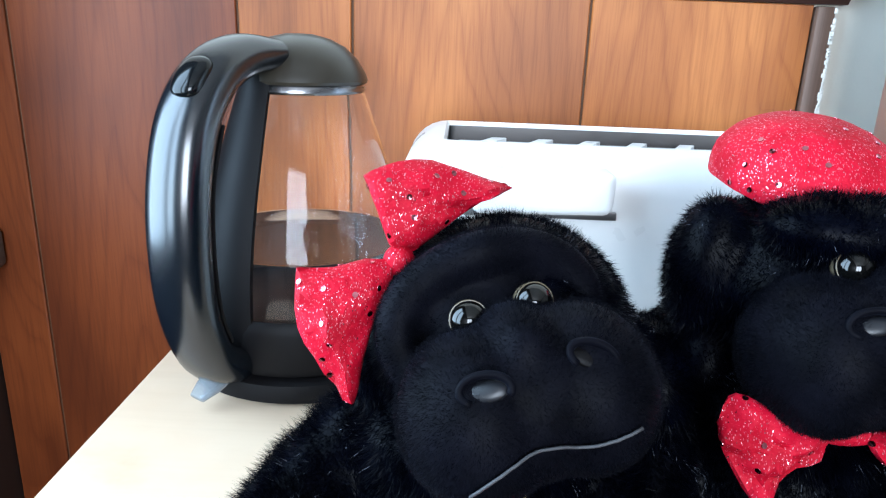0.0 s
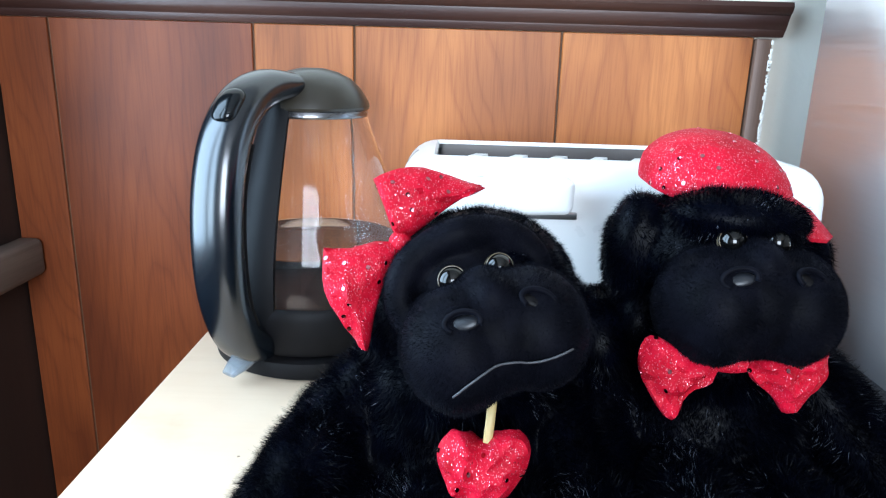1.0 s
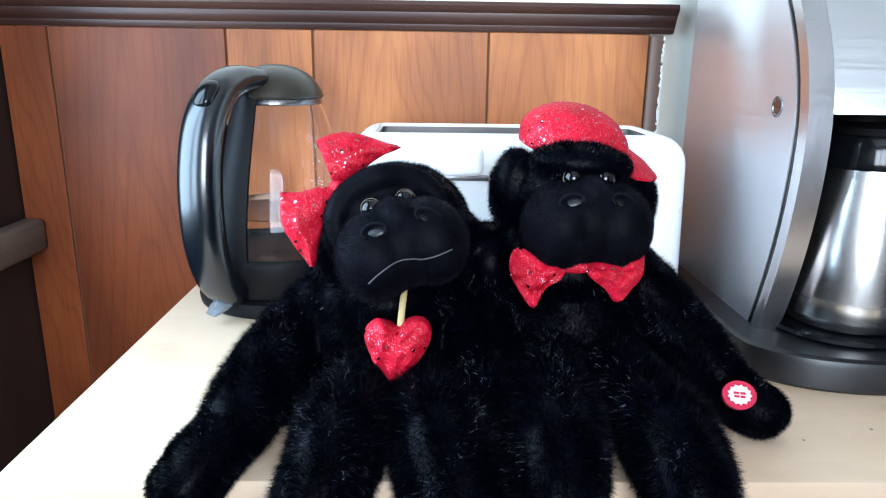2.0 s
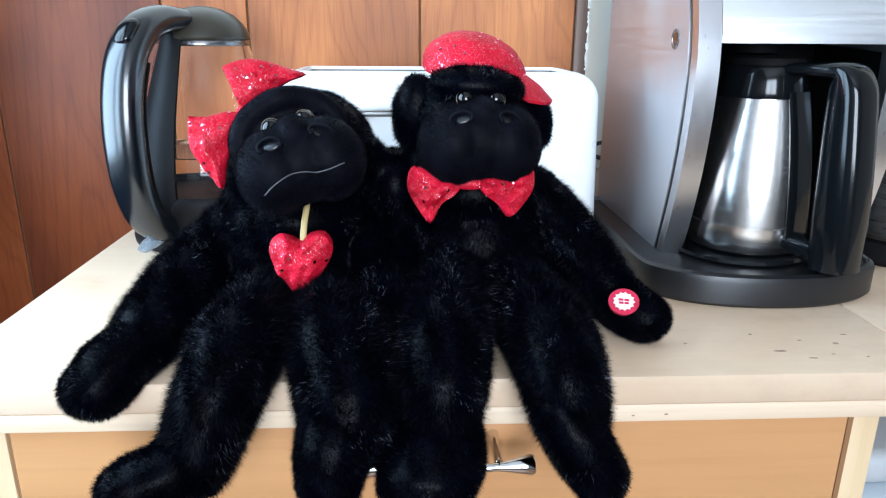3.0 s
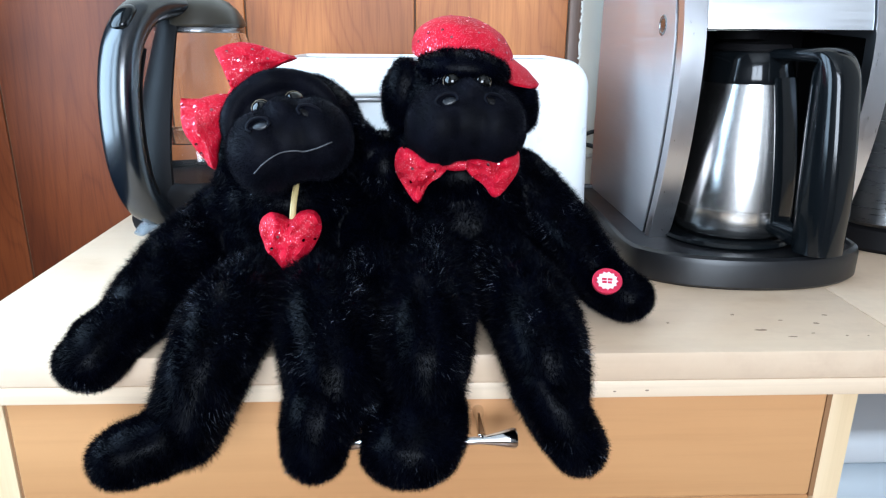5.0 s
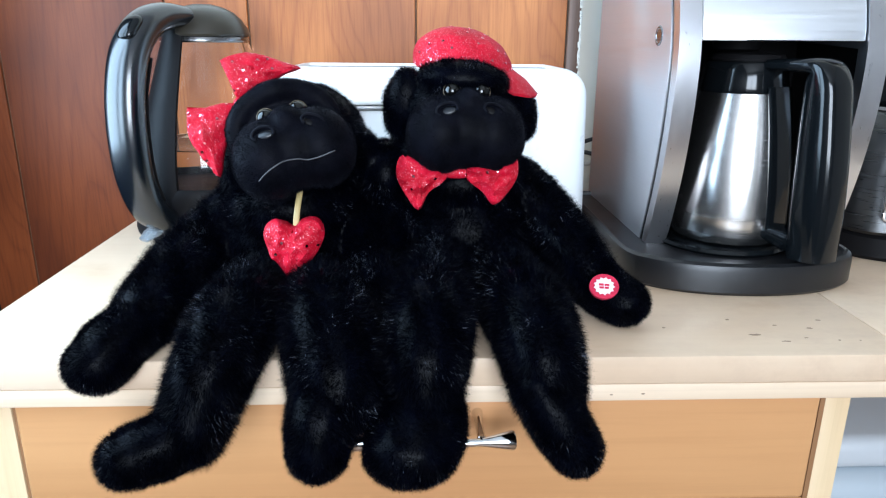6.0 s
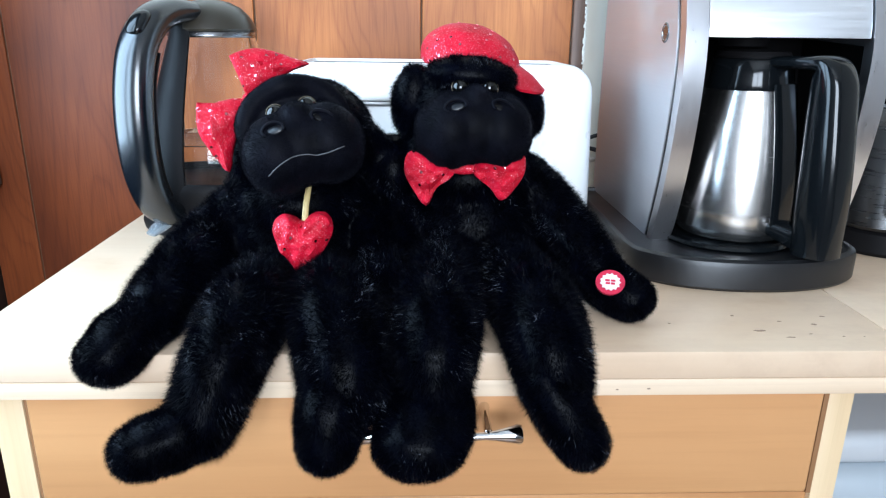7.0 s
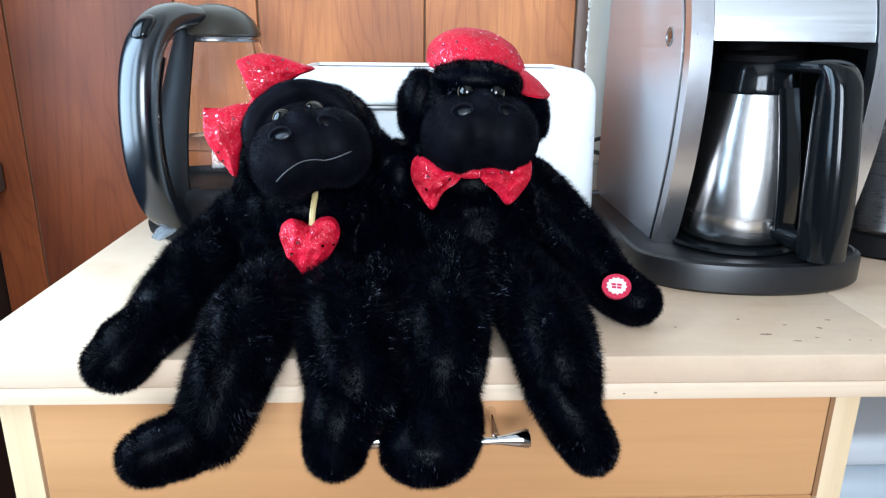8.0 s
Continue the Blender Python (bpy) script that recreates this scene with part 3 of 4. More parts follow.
# spine on the jug and the big looped handle
bm = bmesh.new()
rows = []
for z, r in ((0.922, 0.078), (0.945, 0.0795), (0.97, 0.0795), (1.0, 0.0770), (1.03, 0.0735), (1.07, 0.0670), (1.10, 0.0615), (1.112, 0.056)):
    rows.append((z, r))
rings = []
for z, r in spline(rows, 3):
    ring = []
    for k in range(15):
        a = 0.17 + (k / 14 - 0.5) * 2 * 0.30
        rr = r + 0.004 * math.cos((a - 0.17) / 0.30 * 1.45)
        ring.append(bm.verts.new((KX + rr * (kd.x * math.cos(a) + kp.x * math.sin(a)), KY + rr * (kd.y * math.cos(a) + kp.y * math.sin(a)), z)))
    for k in range(15):
        a = 0.17 + (0.5 - k / 14) * 2 * 0.30
        rr = r - 0.0035
        ring.append(bm.verts.new((KX + rr * (kd.x * math.cos(a) + kp.x * math.sin(a)), KY + rr * (kd.y * math.cos(a) + kp.y * math.sin(a)), z)))
    rings.append(ring)
for a, b in zip(rings, rings[1:]):
    for i in range(30):
        bm.faces.new((a[i], a[(i + 1) % 30], b[(i + 1) % 30], b[i]))
bm.faces.new(rings[0])
bm.faces.new(rings[-1][::-1])
part("spine", drawn_in(bm), MATTBLACK, kettle, "black plastic spine")
line = spline([(0.034, 1.121, 0.020, 0.009), (0.062, 1.1195, 0.019, 0.0115), (0.088, 1.109, 0.020, 0.0125), (0.108, 1.086, 0.021, 0.0125), (0.119, 1.05, 0.0215, 0.012), (0.122, 1.01, 0.0215, 0.012), (0.118, 0.972, 0.021, 0.012), (0.105, 0.942, 0.0195, 0.0125), (0.085, 0.928, 0.017, 0.011), (0.072, 0.925, 0.015, 0.009)], 5)
handle = part("handle", sweep([(*kettle_at(r, z, 0.003), w * 0.86, t * 1.12) for r, z, w, t in line], kp, 24, 2.4), SATIN, kettle, "satin black looped handle")
inlay = spline([(0.0945, 1.083, 0.011, 0.002), (0.1055, 1.05, 0.011, 0.002), (0.1085, 1.01, 0.011, 0.002), (0.105, 0.972, 0.011, 0.002), (0.096, 0.95, 0.010, 0.002)], 5)
part("grip_inlay", sweep([(*kettle_at(r, z), w, t) for r, z, w, t in inlay], kp, 16, 3.0), MATTBLACK, handle, "matt grip strip")
bm = sweep([(*kettle_at(r, z), w, t) for r, z, w, t in spline([(0.1140, 1.0985, 0.004, 0.002), (0.1125, 1.1020, 0.0085, 0.0052), (0.1060, 1.1095, 0.0095, 0.0065), (0.0985, 1.1160, 0.0085, 0.0052), (0.0955, 1.1175, 0.004, 0.002)], 4)], kp, 18, 2.4)
part("lid_button", bm, GLOSS, handle, "glossy lid release button")
bm = sweep([(*kettle_at(r, z, s), w, t) for r, z, s, w, t in ((0.076, 0.9225, 0.006, 0.008, 0.0025), (0.087, 0.9190, 0.009, 0.0100, 0.0036), (0.098, 0.9150, 0.011, 0.0095, 0.0030), (0.107, 0.9110, 0.0125, 0.006, 0.0018))], kp, 14, 2.6)
part("switch_lever", bm, CLEAR, kettle, "clear grey switch lever")

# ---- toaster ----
# dark steel that carries the shade inside the slot in its colour
SLOT_SHADE = steel("shaded_slot_steel", (0.14, 0.13, 0.125), 0.4, (20, 200, 200))
toaster = thing("toaster", "white long toaster with rounded corners and a wide slot", "toaster")
TX0, TX1, TY0, TY1, TZ0, TZ1 = -0.042, 0.2755, 0.252, 0.405, 0.908, 1.0755
bm = box(TX0, TX1, TY0, TY1, TZ0, TZ1)
bmesh.ops.bevel(bm, geom=[e for e in bm.edges if abs(e.verts[0].co.z - e.verts[1].co.z) > 0.05], offset=0.03, segments=6, profile=0.5, affect="EDGES")
top_rim = [e for e in bm.edges if min(v.co.z for v in e.verts) > TZ1 - 1e-4]
bmesh.ops.bevel(bm, geom=top_rim, offset=0.026, segments=7, profile=0.5, affect="EDGES")
low_rim = [e for e in bm.edges if max(v.co.z for v in e.verts) < TZ0 + 1e-4]
bmesh.ops.bevel(bm, geom=low_rim, offset=0.006, segments=2, profile=0.5, affect="EDGES")
top = max((f for f in bm.faces if f.normal.z > 0.99), key=lambda f: f.calc_area())
bmesh.ops.delete(bm, geom=[top], context="FACES_ONLY")
rim = [e for e in bm.edges if e.is_boundary]
ext = bmesh.ops.extrude_edge_only(bm, edges=rim)
mid = Vector(((TX0 + TX1) / 2, (TY0 + TY1) / 2, 0))
vs = [v for v in ext["geom"] if isinstance(v, bmesh.types.BMVert)]
for v in vs:
    v.co.x = mid.x + (v.co.x - mid.x) * 0.985
    v.co.y = mid.y + (v.co.y - mid.y) * 0.94
    v.co.z -= 0.003
ext = bmesh.ops.extrude_edge_only(bm, edges=[e for e in ext["geom"] if isinstance(e, bmesh.types.BMEdge)])
vs = [v for v in ext["geom"] if isinstance(v, bmesh.types.BMVert)]
for v in vs:
    v.co.z -= 0.09
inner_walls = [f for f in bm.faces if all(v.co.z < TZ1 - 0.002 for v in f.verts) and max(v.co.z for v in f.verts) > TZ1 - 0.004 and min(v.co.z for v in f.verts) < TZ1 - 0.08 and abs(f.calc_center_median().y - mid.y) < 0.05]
bmesh.ops.contextual_create(bm, geom=[e for e in ext["geom"] if isinstance(e, bmesh.types.BMEdge)])
for v in bm.verts:
    # the sides draw in slightly towards the top
    k = (v.co.z - TZ0) / (TZ1 - TZ0)
    v.co.x = mid.x + (v.co.x - mid.x) * (1.012 - 0.03 * k)
    v.co.y = mid.y + (v.co.y - mid.y) * (1.02 - 0.05 * k)
# slot floor and inner walls take the darkened steel
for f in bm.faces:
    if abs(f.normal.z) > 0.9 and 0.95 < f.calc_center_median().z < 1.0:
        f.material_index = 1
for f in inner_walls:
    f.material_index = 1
part("body", bm, [WHITE, SLOT_SHADE], toaster, "glossy white shell")
part("slot_plate", box(-0.005, 0.238, 0.2850, 0.2900, 1.050, 1.0640, 0.0015), WHITE, toaster)
part("slot_plate", box(-0.005, 0.238, 0.3600, 0.3640, 1.050, 1.0640, 0.0015), GREYMETAL, toaster)
part("slot_divider", box(-0.005, 0.238, 0.3270, 0.3305, 1.030, 1.0600, 0.001), GREYMETAL, toaster)
for i, x in enumerate(np.linspace(0.006, 0.208, 7)):
    for y0, y1 in ((0.2903, 0.3265), (0.3308, 0.3597)):
        bm = prism([(x, y0), (x + 0.011, y0), (x + 0.024, y1), (x + 0.013, y1)], "z", 1.0605, 1.0670, 0.0008)
        part("bread_guide", bm, WHITE, toaster)
part("lever_track", box(0.046, 0.050, 0.2495, 0.2535, 0.925, 1.042), MATTBLACK, toaster, "dark lever track")
bm = box(0.004, 0.083, 0.2255, 0.2535, 1.0425, 1.0665, 0.006, 4)
for v in bm.verts:
    if v.co.x > 0.063:
        v.co.z += (v.co.x - 0.063) * 0.10
        v.co.y += 0.004 * math.sin((v.co.z - 1.0425) / 0.024 * math.pi)
part("lever", bm, WHITE, toaster, "white push-down lever")
# grey strip added as the shadow line below the lever
part("lever_shadow_plate", box(-0.002, 0.089, 0.2492, 0.2532, 1.0365, 1.0415, 0.0008), GREYMETAL, toaster, "grey strip standing in for the shadow under the lever")
part("base", box(-0.034, 0.269, 0.258, 0.399, 0.9035, 0.9085, 0.001), MATTBLACK, toaster, "black base plate")
for x in (-0.015, 0.250):
    for y in (0.275, 0.382):
        part("foot", lathe([(0.008, 0.9002), (0.009, 0.9036)], x, y, 16), MATTBLACK, toaster)

# ---- coffee maker ----
maker = thing("coffee_maker", "brushed steel and black drip coffee maker", "coffee maker")
CX0, CX1, CYB = 0.3185, 0.4875, 0.405


def front_y(z):
    """The bowed front edge of the housing."""
    return 0.171 + (z - 1.08) ** 2 / (2 * (0.155 if z > 1.08 else 0.36))


ZS = [0.9195 + i * (1.306 - 0.9195) / 24 for i in range(25)]
HEAD_ZS = [1.1045] + [z for z in ZS if z > 1.108]
for x0, x1 in ((CX0 - 0.0035, CX0), (CX1, CX1 + 0.0035)):
    part("side_panel", prism([(front_y(z) + 0.002, z) for z in ZS] + [(CYB, 1.306), (CYB, 0.9195)], "x", x0, x1, 0.0008), BRUSHED, maker, "brushed steel side panel")
for x0, x1 in ((CX0 - 0.0025, CX0 + 0.0005), (CX1 - 0.0005, CX1 + 0.0025)):
    part("joint_strip", prism([(front_y(z) - 0.0035, z) for z in ZS] + [(front_y(z) + 0.0019, z) for z in ZS[::-1]], "x", x0, x1), GLOSS, maker, "black joint strip")
for x0, x1 in ((CX0 - 0.003, CX0 + 0.0155), (CX1 - 0.0155, CX1 + 0.003)):
    part("front_post", prism([(front_y(z) - 0.0165, z) for z in ZS] + [(front_y(z) - 0.0037, z) for z in ZS[::-1]], "x", x0, x1, 0.0022), POST, maker, "curved satin steel post")
part("front_panel", prism([(front_y(z) - 0.0145, z) for z in HEAD_ZS] + [(front_y(z) - 0.006, z) for z in HEAD_ZS[::-1]], "x", CX0 + 0.0168, CX1 - 0.0168, 0.001), BRIGHT, maker, "bright steel front panel")
part("name_bar", box(0.382, 0.424, front_y(1.146) - 0.0152, front_y(1.146) - 0.0143, 1.1445, 1.147), MATTBLACK, maker, "small dark line of lettering")
part("brew_head", prism([(front_y(z) - 0.0055, z) for z in HEAD_ZS] + [(CYB - 0.001, 1.306), (CYB - 0.001, HEAD_ZS[0])], "x", CX0 + 0.0006, CX1 - 0.0006), MATTBLACK, maker, "gloss black brew head")
part("lid", box(CX0 - 0.002, CX1 + 0.002, 0.33, CYB, 1.3065, 1.318, 0.004, 3), GLOSS, maker, "black hinged lid")
part("drip_nozzle", lathe([(0.012, 1.094), (0.02, 1.0965), (0.022, 1.1035)], 0.390, 0.215, 24), MATTBLACK, maker, "black drip nozzle")
part("tank_wall", box(CX0 + 0.0006, CX1 - 0.0006, 0.286, CYB - 0.001, 0.9195, 1.103, 0.002), MATTBLACK, maker, "gloss black back wall")
for x0, x1 in ((CX0 + 0.0006, CX0 + 0.004), (CX1 - 0.004, CX1 - 0.0006)):
    part("inner_wall", prism([(front_y(z) - 0.003, z) for z in ZS if z < 1.104] + [(0.2855, 1.103), (0.2855, 0.9196)], "x", x0, x1), MATTBLACK, maker, "gloss black inner wall")
foot = [(0.288, 0.40)] + [tuple(q) for q in spline([(0.287, 0.24), (0.2865, 0.165), (0.298, 0.139), (0.328, 0.119), (0.370, 0.1095), (0.418, 0.1105), (0.46, 0.124), (0.4875, 0.148), (0.4925, 0.18), (0.492, 0.24)], 4)] + [(0.49, 0.40)]
def grown(k):
    c = (0.39, 0.27)
    return [(c[0] + (x - c[0]) * k, c[1] + (y - c[1]) * k) for x, y in foot]
bm = bmesh.new()
rings = [[bm.verts.new((x, y, z)) for x, y in grown(k)] for k, z in ((0.985, 0.9003), (1.0, 0.903), (1.0, 0.921), (0.992, 0.9255), (0.97, 0.9275), (0.955, 0.9265), (0.95, 0.9235))]
for a, b in zip(rings, rings[1:]):
    for i in range(len(a)):
        bm.faces.new((a[i], a[(i + 1) % len(a)], b[(i + 1) % len(a)], b[i]))
bm.faces.new(rings[0][::-1])
bm.faces.new(rings[-1])
part("base", bm, plastic("satin_dark_base", (0.007, 0.007, 0.008), 0.36, 0.08, 1200), maker, "satin black rounded base")
part("warming_plate", lathe([(0.058, 0.9236), (0.060, 0.926), (0.058, 0.9285), (0.0, 0.929)], 0.389, 0.201, 48), GLOSS, maker, "gloss black plate")
bm = lathe([(0.0085, -0.002), (0.0086, 0.0002), (0.0078, 0.0008), (0.0064, 0.0008), (0.0058, 0.0003), (0.0, 0.0004)], 0, 0, 28, False)
bmesh.ops.transform(bm, matrix=Matrix.Translation((CX0 - 0.0036, 0.204, 1.107)) @ Matrix.Rotation(radians(-90), 4, "Y"), verts=bm.verts)
part("button", bm, DULLSTEEL, maker, "round chrome button")

# its steel carafe
carafe = thing("thermal_carafe", "brushed steel thermal carafe with a glossy black handle", "carafe")
GX, GY = 0.3950, 0.203
part("body", lathe([(0.040, 0.9295), (0.0465, 0.9305), (0.0490, 0.934), (0.0505, 0.940), (0.0508, 0.9540), (0.0498, 0.9545), (0.0498, 0.9555), (0.0507, 0.9560), (0.0500, 0.975), (0.0480, 1.0), (0.0442, 1.028), (0.0398, 1.05), (0.0374, 1.0605)], GX, GY, 64), CARAFE, carafe, "brushed steel vessel")
part("collar", lathe([(0.0376, 1.0608), (0.0380, 1.0625), (0.0362, 1.072), (0.0345, 1.0845), (0.0330, 1.0865), (0.0, 1.0868)], GX, GY, 56), GLOSS, carafe, "gloss black collar")
part("lid", lathe([(0.0315, 1.0869), (0.032, 1.089), (0.030, 1.0925), (0.012, 1.0945), (0.0, 1.0945)], GX, GY, 48), MATTBLACK, carafe, "black lid")
gd = Vector((0.42, -0.91, 0)).normalized()
gp = Vector((gd.y, -gd.x, 0))
def grip(r, z):
    return (GX + gd.x * r, GY + gd.y * r, z)
line = spline([(0.030, 1.0845, 0.0155, 0.0050), (0.055, 1.0850, 0.0160, 0.0055), (0.0760, 1.0840, 0.0165, 0.0075), (0.0805, 1.0720, 0.0168, 0.0140), (0.0830, 1.045, 0.0170, 0.0165), (0.0860, 1.01, 0.0172, 0.0180), (0.0885, 0.970, 0.0175, 0.0185), (0.0905, 0.930, 0.0170, 0.0170)], 5)
grip_part = part("handle", sweep([(*grip(r, z), w, t) for r, z, w, t in line], gp, 20, 3.0), GLOSS, carafe, "glossy black handle")
part("handle_bracket", sweep([(*grip(r, z), w, t) for r, z, w, t in spline([(0.046, 0.9445, 0.0125, 0.007), (0.066, 0.9415, 0.0125, 0.0095), (0.0895, 0.937, 0.0125, 0.011)], 4)], gp, 16, 3.0), GLOSS, carafe, "black lower bracket")
part("handle_spine", sweep([(*grip(r, z), w, t) for r, z, w, t in spline([(0.0375, 1.066, 0.014, 0.003), (0.0445, 1.03, 0.014, 0.003), (0.0505, 0.985, 0.0135, 0.003), (0.0530, 0.947, 0.0125, 0.003)], 5)], gp, 16, 3.0), GLOSS, carafe, "black spine along the vessel")

# ---- blender beside it ----
blender_ob = thing("blender", "dark grey countertop blender with chrome outlined panel", "blender")
bm = bmesh.new()
BXc, BYc = 0.590, 0.262
rings = []
for half, z in ((0.066, 0.9265), (0.069, 0.93), (0.067, 0.97), (0.060, 1.01), (0.050, 1.035), (0.046, 1.04)):
    ring = []
    for k in range(32):
        a = 2 * math.pi * k / 32
        ca, sa = math.cos(a), math.sin(a)
        ring.append(bm.verts.new((BXc + half * math.copysign(abs(ca) ** 0.6, ca), BYc + half * math.copysign(abs(sa) ** 0.6, sa), z)))
    rings.append(ring)
for a, b in zip(rings, rings[1:]):
    for i in range(32):
        bm.faces.new((a[i], a[(i + 1) % 32], b[(i + 1) % 32], b[i]))
bm.faces.new(rings[0][::-1])
bm.faces.new(rings[-1])
motor = part("motor_base", bm, steel("dark_satin_metal", (0.16, 0.165, 0.17), 0.28, (20, 20, 500)), blender_ob, "dark satin metal motor base")
part("foot_ring", lathe([(0.070, 0.9003), (0.073, 0.904), (0.072, 0.922), (0.068, 0.926)], BXc, BYc, 40), MATTBLACK, blender_ob, "black foot ring")
part("chrome_band", lathe([(0.048, 1.0402), (0.0505, 1.0415), (0.0505, 1.0445), (0.048, 1.046)], BXc, BYc, 40), CHROME, blender_ob, "chrome band")
outline = [(BXc + 0.05 * math.copysign(abs(math.cos(a)) ** 0.3, math.cos(a)), 0.967 + 0.027 * math.copysign(abs(math.sin(a)) ** 0.3, math.sin(a))) for a in np.linspace(0, 2 * math.pi, 41)]
part("panel_outline", sweep([(x, BYc - 0.0685 + max(0, z - 0.965) * 0.19, z, 0.0016, 0.0016) for x, z in outline], (0, 1, 0), 8), CHROME, blender_ob, "chrome panel outline")
part("jar_seat", lathe([(0.046, 1.0462), (0.05, 1.05), (0.048, 1.078), (0.044, 1.0815)], BXc, BYc, 40), GLOSS, blender_ob, "black jar seat")
jar_out = [(0.044, 1.082), (0.05, 1.09), (0.058, 1.16), (0.064, 1.25)]
jar = part("glass_jar", lathe(jar_out + [(r - 0.003, z) for r, z in jar_out][::-1] + [jar_out[0]], BXc, BYc, 40, False), GLASS, blender_ob, "clear glass jar")
jar.visible_shadow = False
part("jar_lid", lathe([(0.0645, 1.2505), (0.066, 1.253), (0.065, 1.265), (0.03, 1.268), (0.028, 1.282)], BXc, BYc, 40), MATTBLACK, blender_ob, "black jar lid")

# ---- cords behind the toaster ----
(part("power_cord", tube([(0.268, 0.392, 0.915), (0.298, 0.43, 0.945), (0.303, 0.46, 0.965), (0.317, 0.47, 0.974), (0.345, 0.468, 0.981), (0.40, 0.47, 0.97), (0.44, 0.478, 0.9032)], 0.0026), CORDBLACK, toaster, "black power cord"))
(part("power_cord", tube([(0.34, 0.40, 0.93), (0.345, 0.445, 0.952), (0.328, 0.468, 0.962), (0.306, 0.472, 0.960), (0.297, 0.465, 0.94), (0.301, 0.462, 0.9032)], 0.0028), CORDBLACK, maker, "black power cord"))
tagged(part("extension_cord", tube([(0.26, 0.455, 0.9035), (0.29, 0.47, 0.925), (0.308, 0.476, 0.9405), (0.345, 0.472, 0.948), (0.40, 0.47, 0.93), (0.43, 0.465, 0.9035)], 0.003), CORDWHITE), "off-white plastic extension cord lying behind the toaster", "cord")

# ---- two plush gorillas sitting on the counter's edge ----
def blob_mesh(chains, balls, voxel):
    """One skin over chains of spheres (rows x, y, z, r) and single ellipsoids (centre, radii, roll)."""
    bm = bmesh.new()
    for rows, flat in chains:
        for x, y, z, r in spline(rows, 5):
            ball((x, y, z), (r * flat, r, r), None, 2, bm)
    for c, r, roll in balls:
        ball(c, r, roll if isinstance(roll, Matrix) else Matrix.Rotation(radians(roll), 4, "Y"), 3, bm)
    me = bpy.data.meshes.new("skin")
    bm.to_mesh(me)
    bm.free()
    ob = new("skin", me)
    mod = ob.modifiers.new("remesh", "REMESH")
    mod.mode, mod.voxel_size = "VOXEL", voxel
    sm = ob.modifiers.new("smooth", "SMOOTH")
    sm.factor, sm.iterations = 0.5, 5
    tri = ob.modifiers.new("tri", "TRIANGULATE")
    tri.quad_method = "FIXED"
    out = bpy.data.meshes.new_from_object(ob.evaluated_get(bpy.context.evaluated_depsgraph_get()))
    v = np.empty(len(out.vertices) * 3)
    out.vertices.foreach_get("co", v)
    f = np.empty(len(out.polygons) * 3, int)
    out.polygons.foreach_get("vertices", f)
    bpy.data.objects.remove(ob)
    bpy.data.meshes.remove(me)
    bpy.data.meshes.remove(out)
    return v.reshape(-1, 3), f.reshape(-1, 3)


def strands(v, f, count, low, high, lift, width, rng, spread=0.45, comb=(0, -0.10, -0.55), clumped=False):
    """Single fibres, each a thin tapered blade, on the faces f."""
    a, b, c = v[f[:, 0]], v[f[:, 1]], v[f[:, 2]]
    cr = np.cross(b - a, c - a)
    area = np.linalg.norm(cr, axis=1)
    chance = area.copy()
    if clumped:
        mid = (a + b + c) / 3
        chance *= np.clip(np.sin(mid[:, 0] * 150 + 3 * np.sin(mid[:, 2] * 90)) + np.sin(mid[:, 2] * 130 + 2 * np.sin(mid[:, 0] * 70)), 0.05, 2) ** 2
    pick = rng.choice(len(f), count, p=chance / chance.sum())
    s, t = np.sqrt(rng.random(count))[:, None], rng.random(count)[:, None]
    p = a[pick] * (1 - s) + b[pick] * s * (1 - t) + c[pick] * s * t
    n = cr[pick] / area[pick][:, None]
    # fibres lean together in small tufts
    tuft = np.stack([np.sin(p[:, 0] * 310 + p[:, 2] * 170 + k) + np.sin(p[:, 1] * 260 - p[:, 2] * 230 + 2 * k) for k in (0, 2, 4)], 1)
    d = n * lift + np.array(comb) * (1 - 0.4 * np.abs(n[:, 2:3])) + tuft * 0.17 + rng.normal(0, spread, (count, 3)) * 0.55
    d /= np.linalg.norm(d, axis=1)[:, None]
    w = np.cross(d, rng.normal(0, 1, (count, 3)))
    w *= width / np.linalg.norm(w, axis=1)[:, None]
    ln = ((low + (high - low) * rng.random(count) ** 1.5) * np.where(p[:, 2] > 1.0, 0.6, 1.0))[:, None]
    vs = np.stack([p - n * 0.0008 - w, p - n * 0.0008 + w, p + d * ln], 1).reshape(-1, 3)
    return vs, np.arange(count * 3).reshape(-1, 3)


